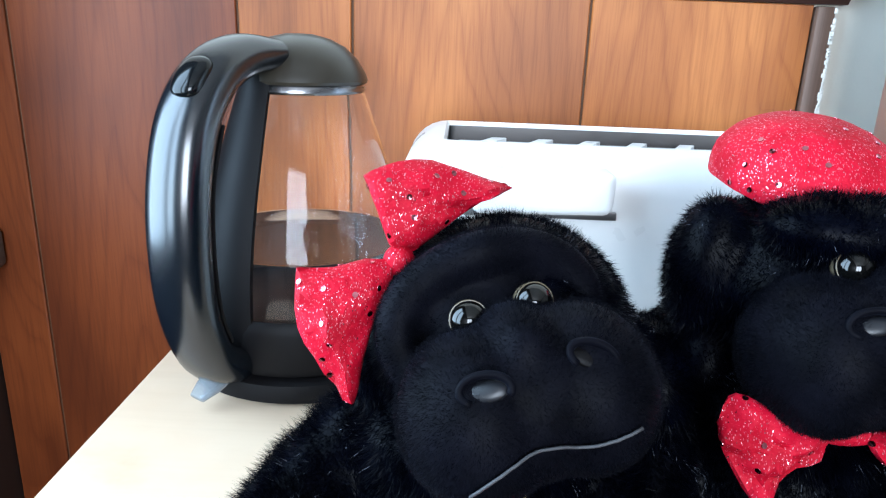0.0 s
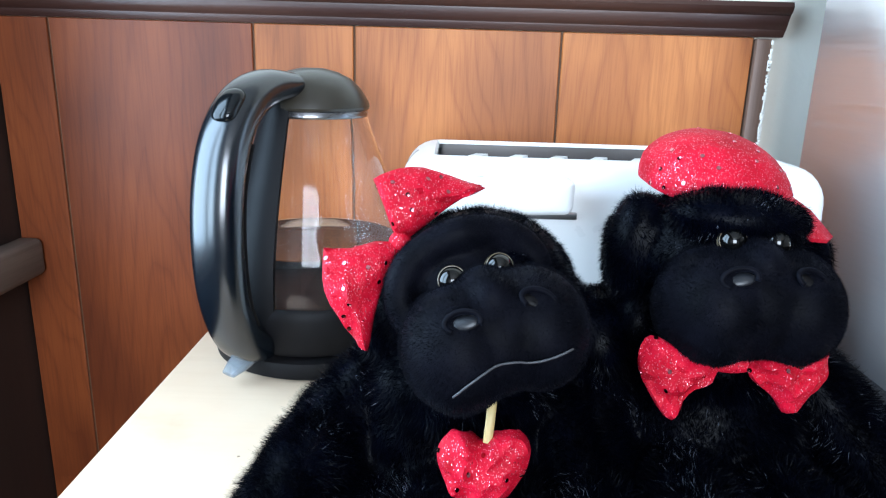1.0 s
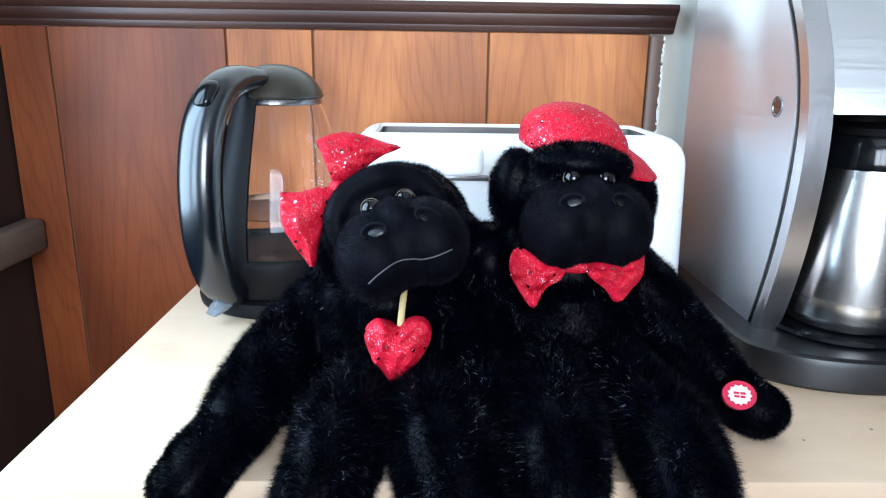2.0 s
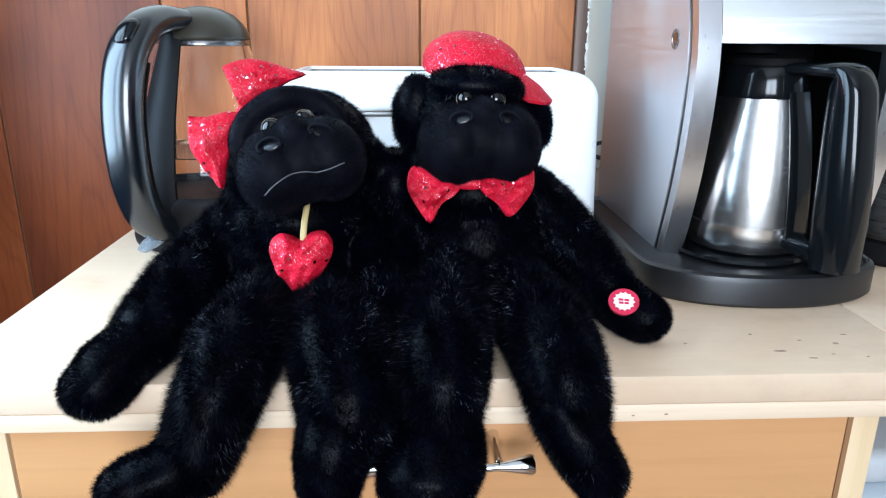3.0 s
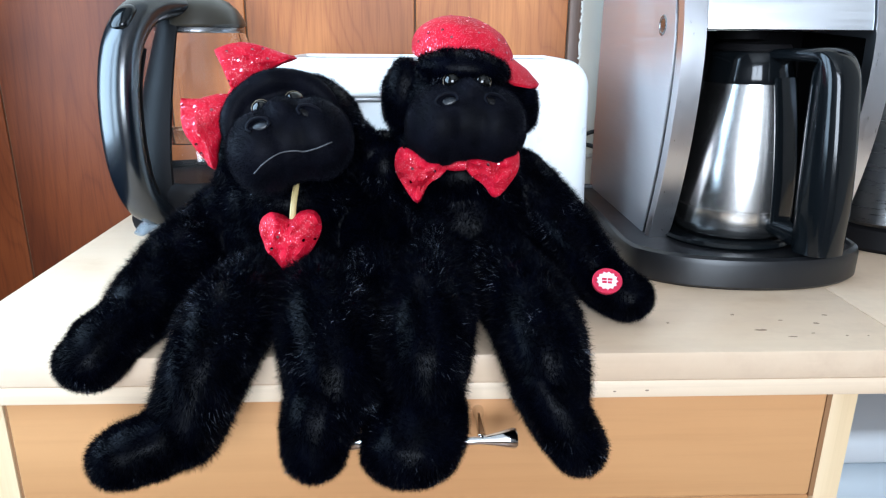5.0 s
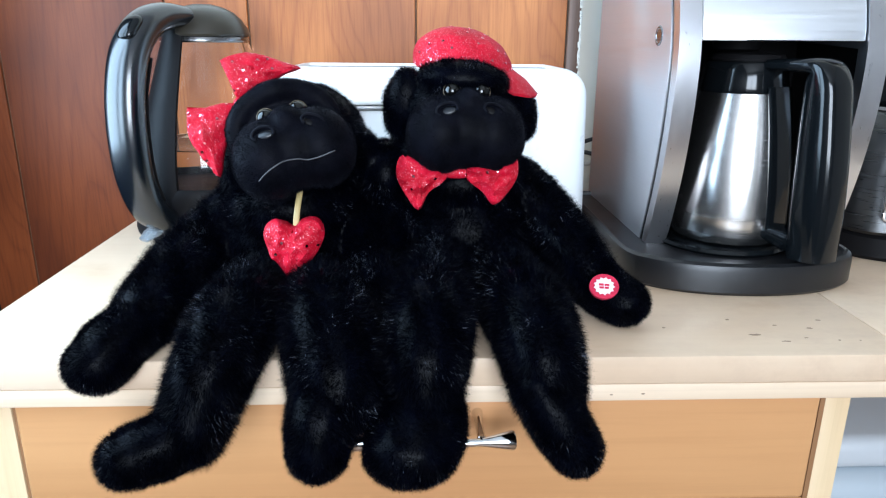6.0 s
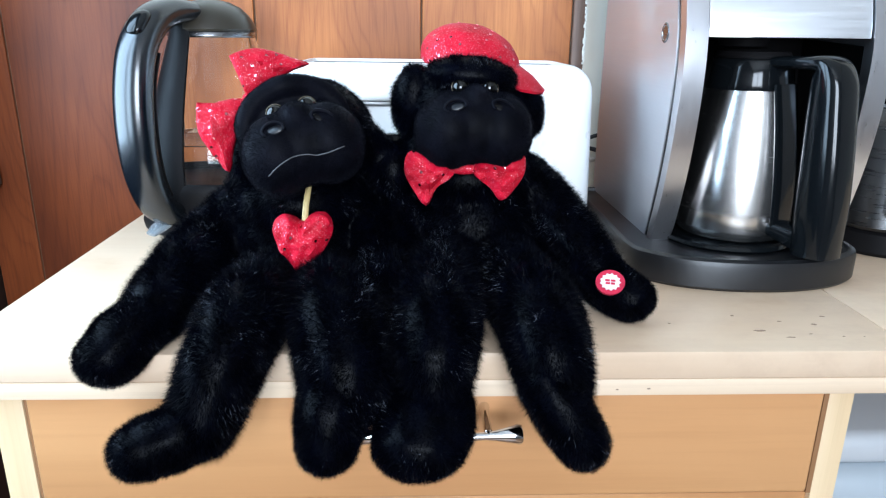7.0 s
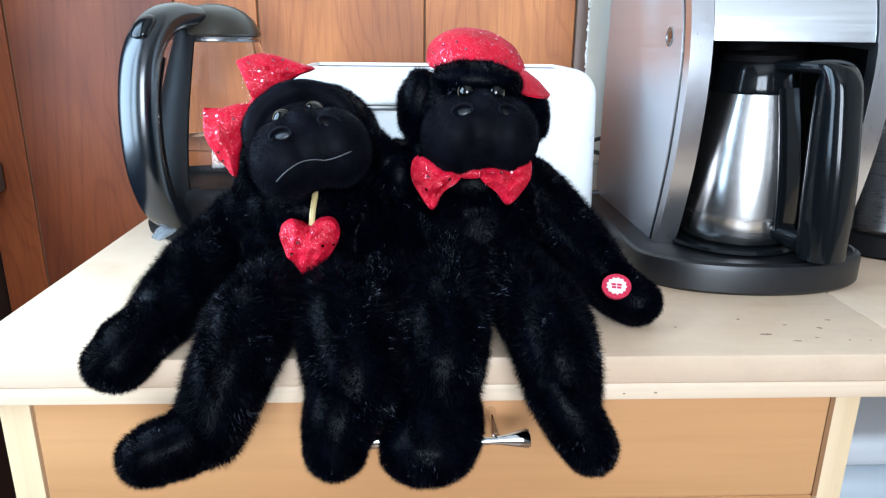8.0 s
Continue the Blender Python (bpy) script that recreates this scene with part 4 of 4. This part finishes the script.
def gorilla(name, label, body_chains, body_balls, plush_chains, muzzle, turned, snout, socket, mouth, seed, arch=True):
    """One plush toy, all in one mesh: long fur, short plush face, palms and feet, glass eyes, stitched mouth.
    muzzle: its centre; turned: roll, pitch and yaw of the face; snout: its radii; socket: side, depth and height of the eyes."""
    rng = np.random.default_rng(seed)
    verts, faces, mats = [], [], []
    count = [0]

    def put(v, f, mat):
        verts.append(np.asarray(v, float))
        faces.append(np.asarray(f, int) + count[0])
        mats.append(np.full(len(f), mat))
        count[0] += len(v)

    def put_bm(bm, mat):
        bmesh.ops.triangulate(bm, faces=bm.faces[:])
        bm.verts.index_update()
        put([v.co[:] for v in bm.verts], [[v.index for v in f.verts] for f in bm.faces], mat)
        bm.free()

    v, f = blob_mesh(body_chains, body_balls, 0.0028)
    put(v, f, 0)
    put(*strands(v, f, 360000, 0.0036, 0.0086, 0.62, 0.00017, rng), 0)
    # sparse clumps of pale fibres painted in as glints
    put(*strands(v, f, 2600, 0.0035, 0.0075, 0.75, 0.00012, rng, 0.45, (0, -0.10, -0.55), True), 2)
    roll, pitch, yaw = turned
    turn = Matrix.Rotation(radians(yaw), 4, "Z") @ Matrix.Rotation(radians(pitch), 4, "X") @ Matrix.Rotation(radians(roll), 4, "Y")
    c = Vector(muzzle)
    su, sf, sw = snout
    eu, ef, ew = socket

    def at(u, fwd, w):
        return c + turn @ Vector((u, -fwd, w))

    def lump(u, fwd, w, a, b, d, tip=0):
        return (at(u, fwd, w), (a, b, d), turn @ Matrix.Rotation(radians(tip), 4, "Y"))

    lumps = [lump(0, 0, 0, su * 0.90, sf * 0.93, sw * 0.93),
             lump(-0.42 * su, 0.0, -0.0025, su * 0.58, sf * 0.99, sw * 0.95), lump(0.42 * su, 0.0, -0.0025, su * 0.58, sf * 0.99, sw * 0.95),
             lump(0, 0.002, sw * 0.58, 0.0125, sf * 0.75, sw * 0.45),
             lump(-0.0160, sf * 0.50, sw * 0.38, 0.0100, 0.0100, 0.0090), lump(0.0160, sf * 0.50, sw * 0.38, 0.0100, 0.0100, 0.0090),
             lump(0, ef - 0.027, ew - 0.001, 0.030, 0.021, 0.0215)]
    rim = [(*at(0.0335 * math.cos(a), ef - 0.010 - 0.009 * abs(math.cos(a)), ew - 0.005 + 0.0240 * math.sin(a)), 0.0082) for a in np.linspace(-0.35, math.pi + 0.35, 11)]
    v, f = blob_mesh(plush_chains, [], 0.0022)
    put(v, f, 0)
    put(*strands(v, f, 110000, 0.0022, 0.0052, 0.6, 0.00016, rng, 0.5, (0, -0.10, -0.45)), 0)
    put(*strands(v, f, 350, 0.0025, 0.0050, 0.75, 0.00011, rng, 0.45, (0, -0.10, -0.55), True), 2)
    v, f = blob_mesh([(rim, 1.0)] if arch else [], lumps, 0.0018)
    put(v, f, 1)
    put(*strands(v, f, 170000, 0.0014, 0.0034, 0.6, 0.00012, rng, 0.6, (0, -0.05, -0.3)), 1)
    local = (v - np.array(c)) @ np.array(turn.to_3x3())

    def on_skin(u, w, lift):
        near = local[(local[:, 0] - u) ** 2 + (local[:, 2] - w) ** 2 < 0.0022 ** 2]
        return at(u, (-near[:, 1]).max() + lift, w)

    # eyes: black domes in thin amber rings
    for side in (-1, 1):
        e = at(side * eu, ef, ew)
        ahead = (turn @ Vector((0.12 * side, -1, 0.10))).normalized()
        place = Matrix.Translation(e) @ ahead.to_track_quat("Z", "Y").to_matrix().to_4x4()
        put_bm(ball(e, 0.0065, None, 3), 5)
        put_bm(ball(e + ahead * 0.0009, 0.0064, None, 3), 6)
        ring = [place @ Vector((0.0062 * math.cos(a), 0.0062 * math.sin(a), 0.0026)) for a in np.linspace(0, 2 * math.pi, 25)]
        put_bm(sweep([(*q, 0.0003, 0.0003) for q in ring], ahead, 6), 5)
    # nostrils: a vinyl leaf under a turned-in rim; one is sunk into the pile
    for side in (-1, 1):
        q = on_skin(side * 0.0162, sw * 0.38, 0.0002 if side < 0 else -0.0010)
        n = (turn @ Vector((side * 0.28, -0.85, 0.45))).normalized()
        place = Matrix.Translation(q) @ n.to_track_quat("Z", "Y").to_matrix().to_4x4() @ Matrix.Rotation(radians(-22 * side - 4), 4, "Z")
        bm = bmesh.new()
        ball((0, 0, -0.0012), (0.0068, 0.0034, 0.0015), None, 2, bm)
        bmesh.ops.transform(bm, matrix=place, verts=bm.verts)
        put_bm(bm, 3 if side < 0 else 7)
        bm = sweep([(0.0074 * math.cos(a), 0.0042 * math.sin(a), 0.0004 + 0.0007 * math.sin(a), 0.0009 + 0.0010 * max(0, math.sin(a)), 0.0012) for a in np.linspace(-0.15 * math.pi, 1.3 * math.pi, 19)], (0, 0, 1), 8)
        bmesh.ops.transform(bm, matrix=place, verts=bm.verts)
        put_bm(bm, 1)
    # stitched mouth
    if mouth:
        pts = [on_skin(u, w, 0.0014) for u, w in spline(mouth, 5)]
        put_bm(sweep([(*q, 0.0005, 0.0005) for q in pts], (0.1, 0.9, 0.2), 6), 4)
    me = bpy.data.meshes.new(name)
    V, F, Mi = np.concatenate(verts), np.concatenate(faces), np.concatenate(mats)
    me.vertices.add(len(V))
    me.vertices.foreach_set("co", V.ravel())
    me.loops.add(len(F) * 3)
    me.loops.foreach_set("vertex_index", F.ravel().astype(np.int32))
    me.polygons.add(len(F))
    me.polygons.foreach_set("loop_start", np.arange(0, len(F) * 3, 3, dtype=np.int32))
    me.polygons.foreach_set("material_index", Mi.astype(np.int32))
    me.polygons.foreach_set("use_smooth", [True] * len(F))
    me.update(calc_edges=True)
    me.validate()
    for m in (FUR, PLUSH, GLINT, LEATHER, THREAD, AMBER, PUPIL, MATTBLACK):
        me.materials.append(m)
    return tagged(new(name, me), label, "plush toy", "plush toys on the counter")


gorilla(
    "plush_gorilla", "black furry plush gorilla with tilted head and stitched mouth",
    [([(-0.033, 0.122, 0.972, 0.025), (-0.056, 0.102, 0.951, 0.026), (-0.072, 0.064, 0.934, 0.026), (-0.081, 0.029, 0.922, 0.022)], 1.0),
     ([(0.05, 0.12, 0.972, 0.022), (0.068, 0.09, 0.948, 0.021), (0.072, 0.055, 0.926, 0.019)], 1.0),
     ([(-0.008, 0.07, 0.926, 0.024), (-0.012, 0.005, 0.930, 0.027), (-0.018, -0.029, 0.917, 0.0255), (-0.027, -0.043, 0.893, 0.023), (-0.032, -0.050, 0.879, 0.021)], 1.0),
     ([(0.030, 0.07, 0.926, 0.024), (0.043, 0.005, 0.929, 0.030), (0.053, -0.030, 0.913, 0.0300), (0.055, -0.042, 0.899, 0.0265)], 1.0)],
    [((0.004, 0.122, 0.945), (0.068, 0.052, 0.0445), 0), ((0.008, 0.115, 0.977), (0.052, 0.045, 0.034), 0),
     ((-0.042, 0.085, 0.922), (0.034, 0.042, 0.022), 0), ((0.078, 0.050, 0.9275), (0.030, 0.058, 0.0265), 0), ((0.080, 0.125, 1.000), (0.022, 0.030, 0.027), 0),
     ((0.0155, 0.112, 1.0245), (0.0505, 0.047, 0.0465), -13), ((-0.033, 0.110, 1.008), (0.013, 0.014, 0.020), 0), ((0.065, 0.112, 1.017), (0.011, 0.012, 0.019), 0)],
    [([(-0.083, 0.022, 0.919, 0.019), (-0.093, 0.003, 0.912, 0.0195), (-0.101, -0.008, 0.902, 0.0185)], 1.15),
     ([(-0.032, -0.050, 0.879, 0.0185), (-0.047, -0.058, 0.874, 0.0195), (-0.064, -0.064, 0.870, 0.0175)], 1.0),
     ([(0.050, -0.046, 0.899, 0.0215), (0.0465, -0.056, 0.887, 0.0215), (0.0445, -0.062, 0.872, 0.0185)], 1.0)],
    (0.0202, 0.053, 1.0300), (-14, -17, 10), (0.0418, 0.0300, 0.0292), (0.0108, -0.0060, 0.0262),
    [(-0.0275, -0.0165), (-0.020, -0.0125), (-0.009, -0.0090), (0.0, -0.0098), (0.006, -0.0118), (0.014, -0.0122), (0.024, -0.0110)], 21)
gorilla(
    "plush_gorilla", "black furry plush gorilla sitting upright with a sewn hand patch",
    [([(0.185, 0.130, 0.990, 0.024), (0.208, 0.112, 0.965, 0.0235), (0.227, 0.088, 0.942, 0.0225), (0.236, 0.076, 0.931, 0.0205)], 1.0),
     ([(0.092, 0.13, 0.985, 0.022), (0.082, 0.105, 0.955, 0.021), (0.082, 0.07, 0.93, 0.019)], 1.0),
     ([(0.118, 0.07, 0.934, 0.029), (0.112, 0.005, 0.933, 0.029), (0.109, -0.027, 0.917, 0.027), (0.106, -0.038, 0.893, 0.0235)], 1.0),
     ([(0.163, 0.07, 0.933, 0.028), (0.175, 0.005, 0.932, 0.028), (0.181, -0.026, 0.916, 0.026), (0.184, -0.038, 0.896, 0.022)], 1.0)],
    [((0.142, 0.128, 0.953), (0.060, 0.052, 0.0525), 0), ((0.140, 0.126, 0.995), (0.052, 0.044, 0.036), 0),
     ((0.139, 0.122, 1.0475), (0.0475, 0.043, 0.0385), 0), ((0.0945, 0.116, 1.0555), (0.0155, 0.015, 0.0280), 8), ((0.137, 0.096, 1.0755), (0.034, 0.020, 0.0130), 4), ((0.184, 0.118, 1.049), (0.0115, 0.013, 0.0215), -8), ((0.100, 0.130, 1.010), (0.020, 0.030, 0.027), 0)],
    [([(0.238, 0.074, 0.928, 0.0195), (0.2470, 0.062, 0.9225, 0.0190), (0.256, 0.054, 0.9185, 0.0175)], 1.1),
     ([(0.104, -0.042, 0.884, 0.021), (0.102, -0.054, 0.876, 0.022), (0.099, -0.064, 0.871, 0.0205)], 1.42),
     ([(0.176, -0.042, 0.902, 0.0160), (0.187, -0.050, 0.885, 0.0185), (0.199, -0.056, 0.867, 0.0168)], 1.0)],
    (0.1385, 0.078, 1.0395), (1, -15, 4), (0.0425, 0.0300, 0.0295), (0.0102, 0.0045, 0.0275), None, 22, False)


# ---- what they wear ----
def sequin_mesh():
    bm = bmesh.new()
    lathe([(0.0009, 0.0), (0.00115, 0.0001), (0.0011, 0.0003), (0.0, 0.0002)], 0, 0, 10, False, bm)
    return mesh_of("sequin", bm, SEQUIN)


DISC = sequin_mesh()


def pillow(outline, y, puff, lean=(0.0, 0.0), wrinkle=0.0021, smoothness=4):
    """A stuffed cushion over a closed outline of (x, z) pairs; lean: how y changes along x and z."""
    line = spline(list(outline) + [outline[0]], smoothness)[:-1]
    c = sum(line) / len(line)
    bm = bmesh.new()
    rings = {}
    for side in (-1, 1):
        for k, s in enumerate((1.0, 0.94, 0.82, 0.64, 0.42, 0.2)):
            if k == 0 and side == 1:
                rings[side, 0] = rings[-1, 0]
                continue
            ring = []
            for p in line:
                q = c + (p - c) * s
                h = puff * math.sqrt(1 - s * s) * side
                h += wrinkle * noise.noise((q[0] * 160, q[1] * 160, side * 3.0)) * (1.4 if s < 0.99 else 0.3) * 2
                ring.append(bm.verts.new((q[0], y + lean[0] * (q[0] - c[0]) + lean[1] * (q[1] - c[1]) + h, q[1])))
            rings[side, k] = ring
        n = len(line)
        for k in range(5):
            a, b = rings[side, k], rings[side, k + 1]
            for i in range(n):
                bm.faces.new((a[i], a[(i + 1) % n], b[(i + 1) % n], b[i]))
        bm.faces.new(rings[side, 5])
    return bm


def stud(ob, parent, count, seed):
    """Sews sequins on the side of ob's mesh that faces the room."""
    rng = np.random.default_rng(seed)
    faces = [p for p in ob.data.polygons if p.normal.y < -0.15 or p.normal.z > 0.6]
    rng.shuffle(faces)
    done = []
    for p in faces:
        c = Vector(p.center)
        if len(done) >= count:
            break
        if all((c - d).length > 0.0075 for d in done):
            done.append(c)
            s = new("sequin", DISC)
            s.parent = parent
            s.matrix_local = Matrix.Translation(c + Vector(p.normal) * 0.0002) @ Vector(p.normal).to_track_quat("Z", "Y").to_matrix().to_4x4()


bow = thing("hair_bow", "red glitter fabric hair bow with dark sequins", "hair bow")
lobe = part("lobe", pillow([(-0.0384, 1.0866), (-0.0323, 1.0896), (-0.0204, 1.0922), (-0.0077, 1.0899), (0.0052, 1.0853), (0.0176, 1.0809), (0.0069, 1.0767), (-0.0027, 1.071), (-0.0122, 1.0634), (-0.0226, 1.0567), (-0.0286, 1.0618), (-0.0329, 1.0733)], 0.111, 0.0095, (0.30, 0.2), 0.0021, 2), RED, bow)
stud(lobe, lobe, 12, 1)
lobe = part("lobe", pillow([(-0.0608, 1.0545), (-0.0486, 1.0539), (-0.0368, 1.0571), (-0.0257, 1.0551), (-0.0285, 1.0448), (-0.0337, 1.0297), (-0.0366, 1.0164), (-0.0387, 1.005), (-0.0459, 1.0121), (-0.0537, 1.0226), (-0.0600, 1.0341), (-0.0611, 1.0455)], 0.0915, 0.0095, (0.2, 0.25), 0.0021, 2), RED, bow)
stud(lobe, lobe, 12, 2)
part("knot", ball((-0.0245, 0.103, 1.0555), (0.0060, 0.0060, 0.0060), None, 3), RED, bow)

heart = thing("heart_pendant", "stuffed red glitter heart hanging on a gold cord", "pendant")
hp = [(0.0180 + (x - 0.0165) * 0.86, 0.963 + (z - 0.956) * 0.86) for x, z in (
    (0.0185, 0.9745), (0.0250, 0.9800), (0.0350, 0.9810), (0.0410, 0.9735), (0.0400, 0.9620), (0.0315, 0.9475), (0.0210, 0.9365), (0.0145, 0.9305), (0.0130, 0.9305), (0.0060, 0.9400), (-0.0025, 0.9520), (-0.0075, 0.9640), (-0.0060, 0.9735), (0.0005, 0.9790), (0.0080, 0.9785), (0.0145, 0.9740))]
h = part("heart", pillow(hp, 0.0465, 0.0095, (0, 0.22)), RED, heart)
stud(h, h, 7, 3)
part("cord", sweep([(*q, 0.0021, 0.0011) for q in spline([(0.0225, 0.066, 1.008), (0.0218, 0.057, 0.998), (0.0208, 0.051, 0.989), (0.0198, 0.0485, 0.9785)], 5)], (1, 0, 0), 10), GOLDCORD, heart, "flat gold cord")

tie = thing("bow_tie", "red glitter fabric bow tie with dark sequins", "bow tie")
wing = part("wing", pillow([(0.1245, 1.0165), (0.110, 1.0185), (0.0935, 1.0245), (0.0885, 1.0120), (0.0935, 0.9995), (0.1045, 0.9855), (0.1120, 0.9985), (0.1240, 1.0080)], 0.066, 0.0075, (-0.1, 0.1)), RED, tie)
stud(wing, wing, 7, 4)
wing = part("wing", pillow([(0.1385, 1.0165), (0.1540, 1.0200), (0.1715, 1.0280), (0.1760, 1.0140), (0.1715, 1.0020), (0.1590, 0.9895), (0.1500, 0.9990), (0.1390, 1.0080)], 0.066, 0.0075, (0.1, 0.1)), RED, tie)
stud(wing, wing, 7, 5)
part("knot", ball((0.1315, 0.0675, 1.0125), (0.0125, 0.0036, 0.0046), None, 3), RED, tie)
part("neck_band", tube([(0.110, 0.076, 1.0125), (0.1315, 0.0705, 1.0115), (0.153, 0.076, 1.0125)], 0.0028), RED, tie)

cap = thing("cap", "red glitter fabric cap with dark sequins", "cap")
bm = bmesh.new()
bmesh.ops.create_icosphere(bm, subdivisions=4, radius=1)
bmesh.ops.bisect_plane(bm, geom=bm.verts[:] + bm.edges[:] + bm.faces[:], plane_co=(0, 0, -0.3), plane_no=(0, 0, -1), clear_outer=True)
tilt = Matrix.Translation((0.1400, 0.142, 1.0835)) @ Matrix.Rotation(radians(15), 4, "Y") @ Matrix.Rotation(radians(6), 4, "X")
for v in bm.verts:
    k = 1 + 0.02 * noise.noise(v.co * 3.1)
    v.co = Vector((v.co.x * 0.0400 * k, v.co.y * 0.0400 * k, v.co.z * 0.0275 * k))
bmesh.ops.transform(bm, matrix=tilt, verts=bm.verts)
crown = part("crown", bm, RED, cap)
stud(crown, crown, 26, 6)
bm = bmesh.new()
rows = []
for i in range(9):
    a = radians(-98 + 96 * i / 8)
    out = 0.027 * math.sin(math.pi * (0.06 + 0.88 * i / 8)) ** 0.7
    ring = []
    for k, (rad, h) in enumerate(((0.037, 0.003), (0.037 + out * 0.55, -0.0015), (0.037 + out, -0.0085), (0.037 + out * 0.98, -0.0105), (0.037 + out * 0.5, -0.0043), (0.037, 0.0))):
        ring.append(bm.verts.new((rad * math.cos(a), rad * math.sin(a), h + 0.005)))
    rows.append(ring)
for a, b in zip(rows, rows[1:]):
    for i in range(6):
        bm.faces.new((a[i], a[(i + 1) % 6], b[(i + 1) % 6], b[i]))
bm.faces.new(rows[0])
bm.faces.new(rows[-1][::-1])
bmesh.ops.transform(bm, matrix=tilt @ Matrix.Rotation(radians(26), 4, "Z"), verts=bm.verts)
part("visor", bm, RED, cap)

patch = thing("sewn_patch", "round red felt patch with a white starburst", "patch")
pn = Vector((-0.20, -0.80, 0.56)).normalized()
pm = Matrix.Translation((0.2385, 0.0470, 0.9330)) @ pn.to_track_quat("Z", "Y").to_matrix().to_4x4()
def flat_shape(radii, z0, z1):
    n = len(radii)
    return prism([(r * math.cos(2 * math.pi * i / n), r * 0.88 * math.sin(2 * math.pi * i / n)) for i, r in enumerate(radii)], "z", z0, z1, 0.0002)
bm = flat_shape([0.0105] * 28, -0.004, 0.0012)
bmesh.ops.transform(bm, matrix=pm, verts=bm.verts)
part("felt_disc", bm, FELTRED, patch)
bm = flat_shape([0.0078, 0.0060] * 13, 0.0012, 0.0018)
bmesh.ops.transform(bm, matrix=pm, verts=bm.verts)
part("starburst", bm, FELTWHITE, patch, "white felt starburst")
for x0, x1, y0, y1 in ((-0.0038, -0.0004, 0.0002, 0.0018), (0.0002, 0.0036, 0.0002, 0.0018), (-0.0034, -0.0002, -0.0020, -0.0004), (0.0004, 0.0034, -0.0020, -0.0004)):
    bm = box(x0, x1, y0, y1, 0.0018, 0.0021)
    bmesh.ops.transform(bm, matrix=pm, verts=bm.verts)
    part("letter_bar", bm, FELTRED, patch, "red bar of lettering")
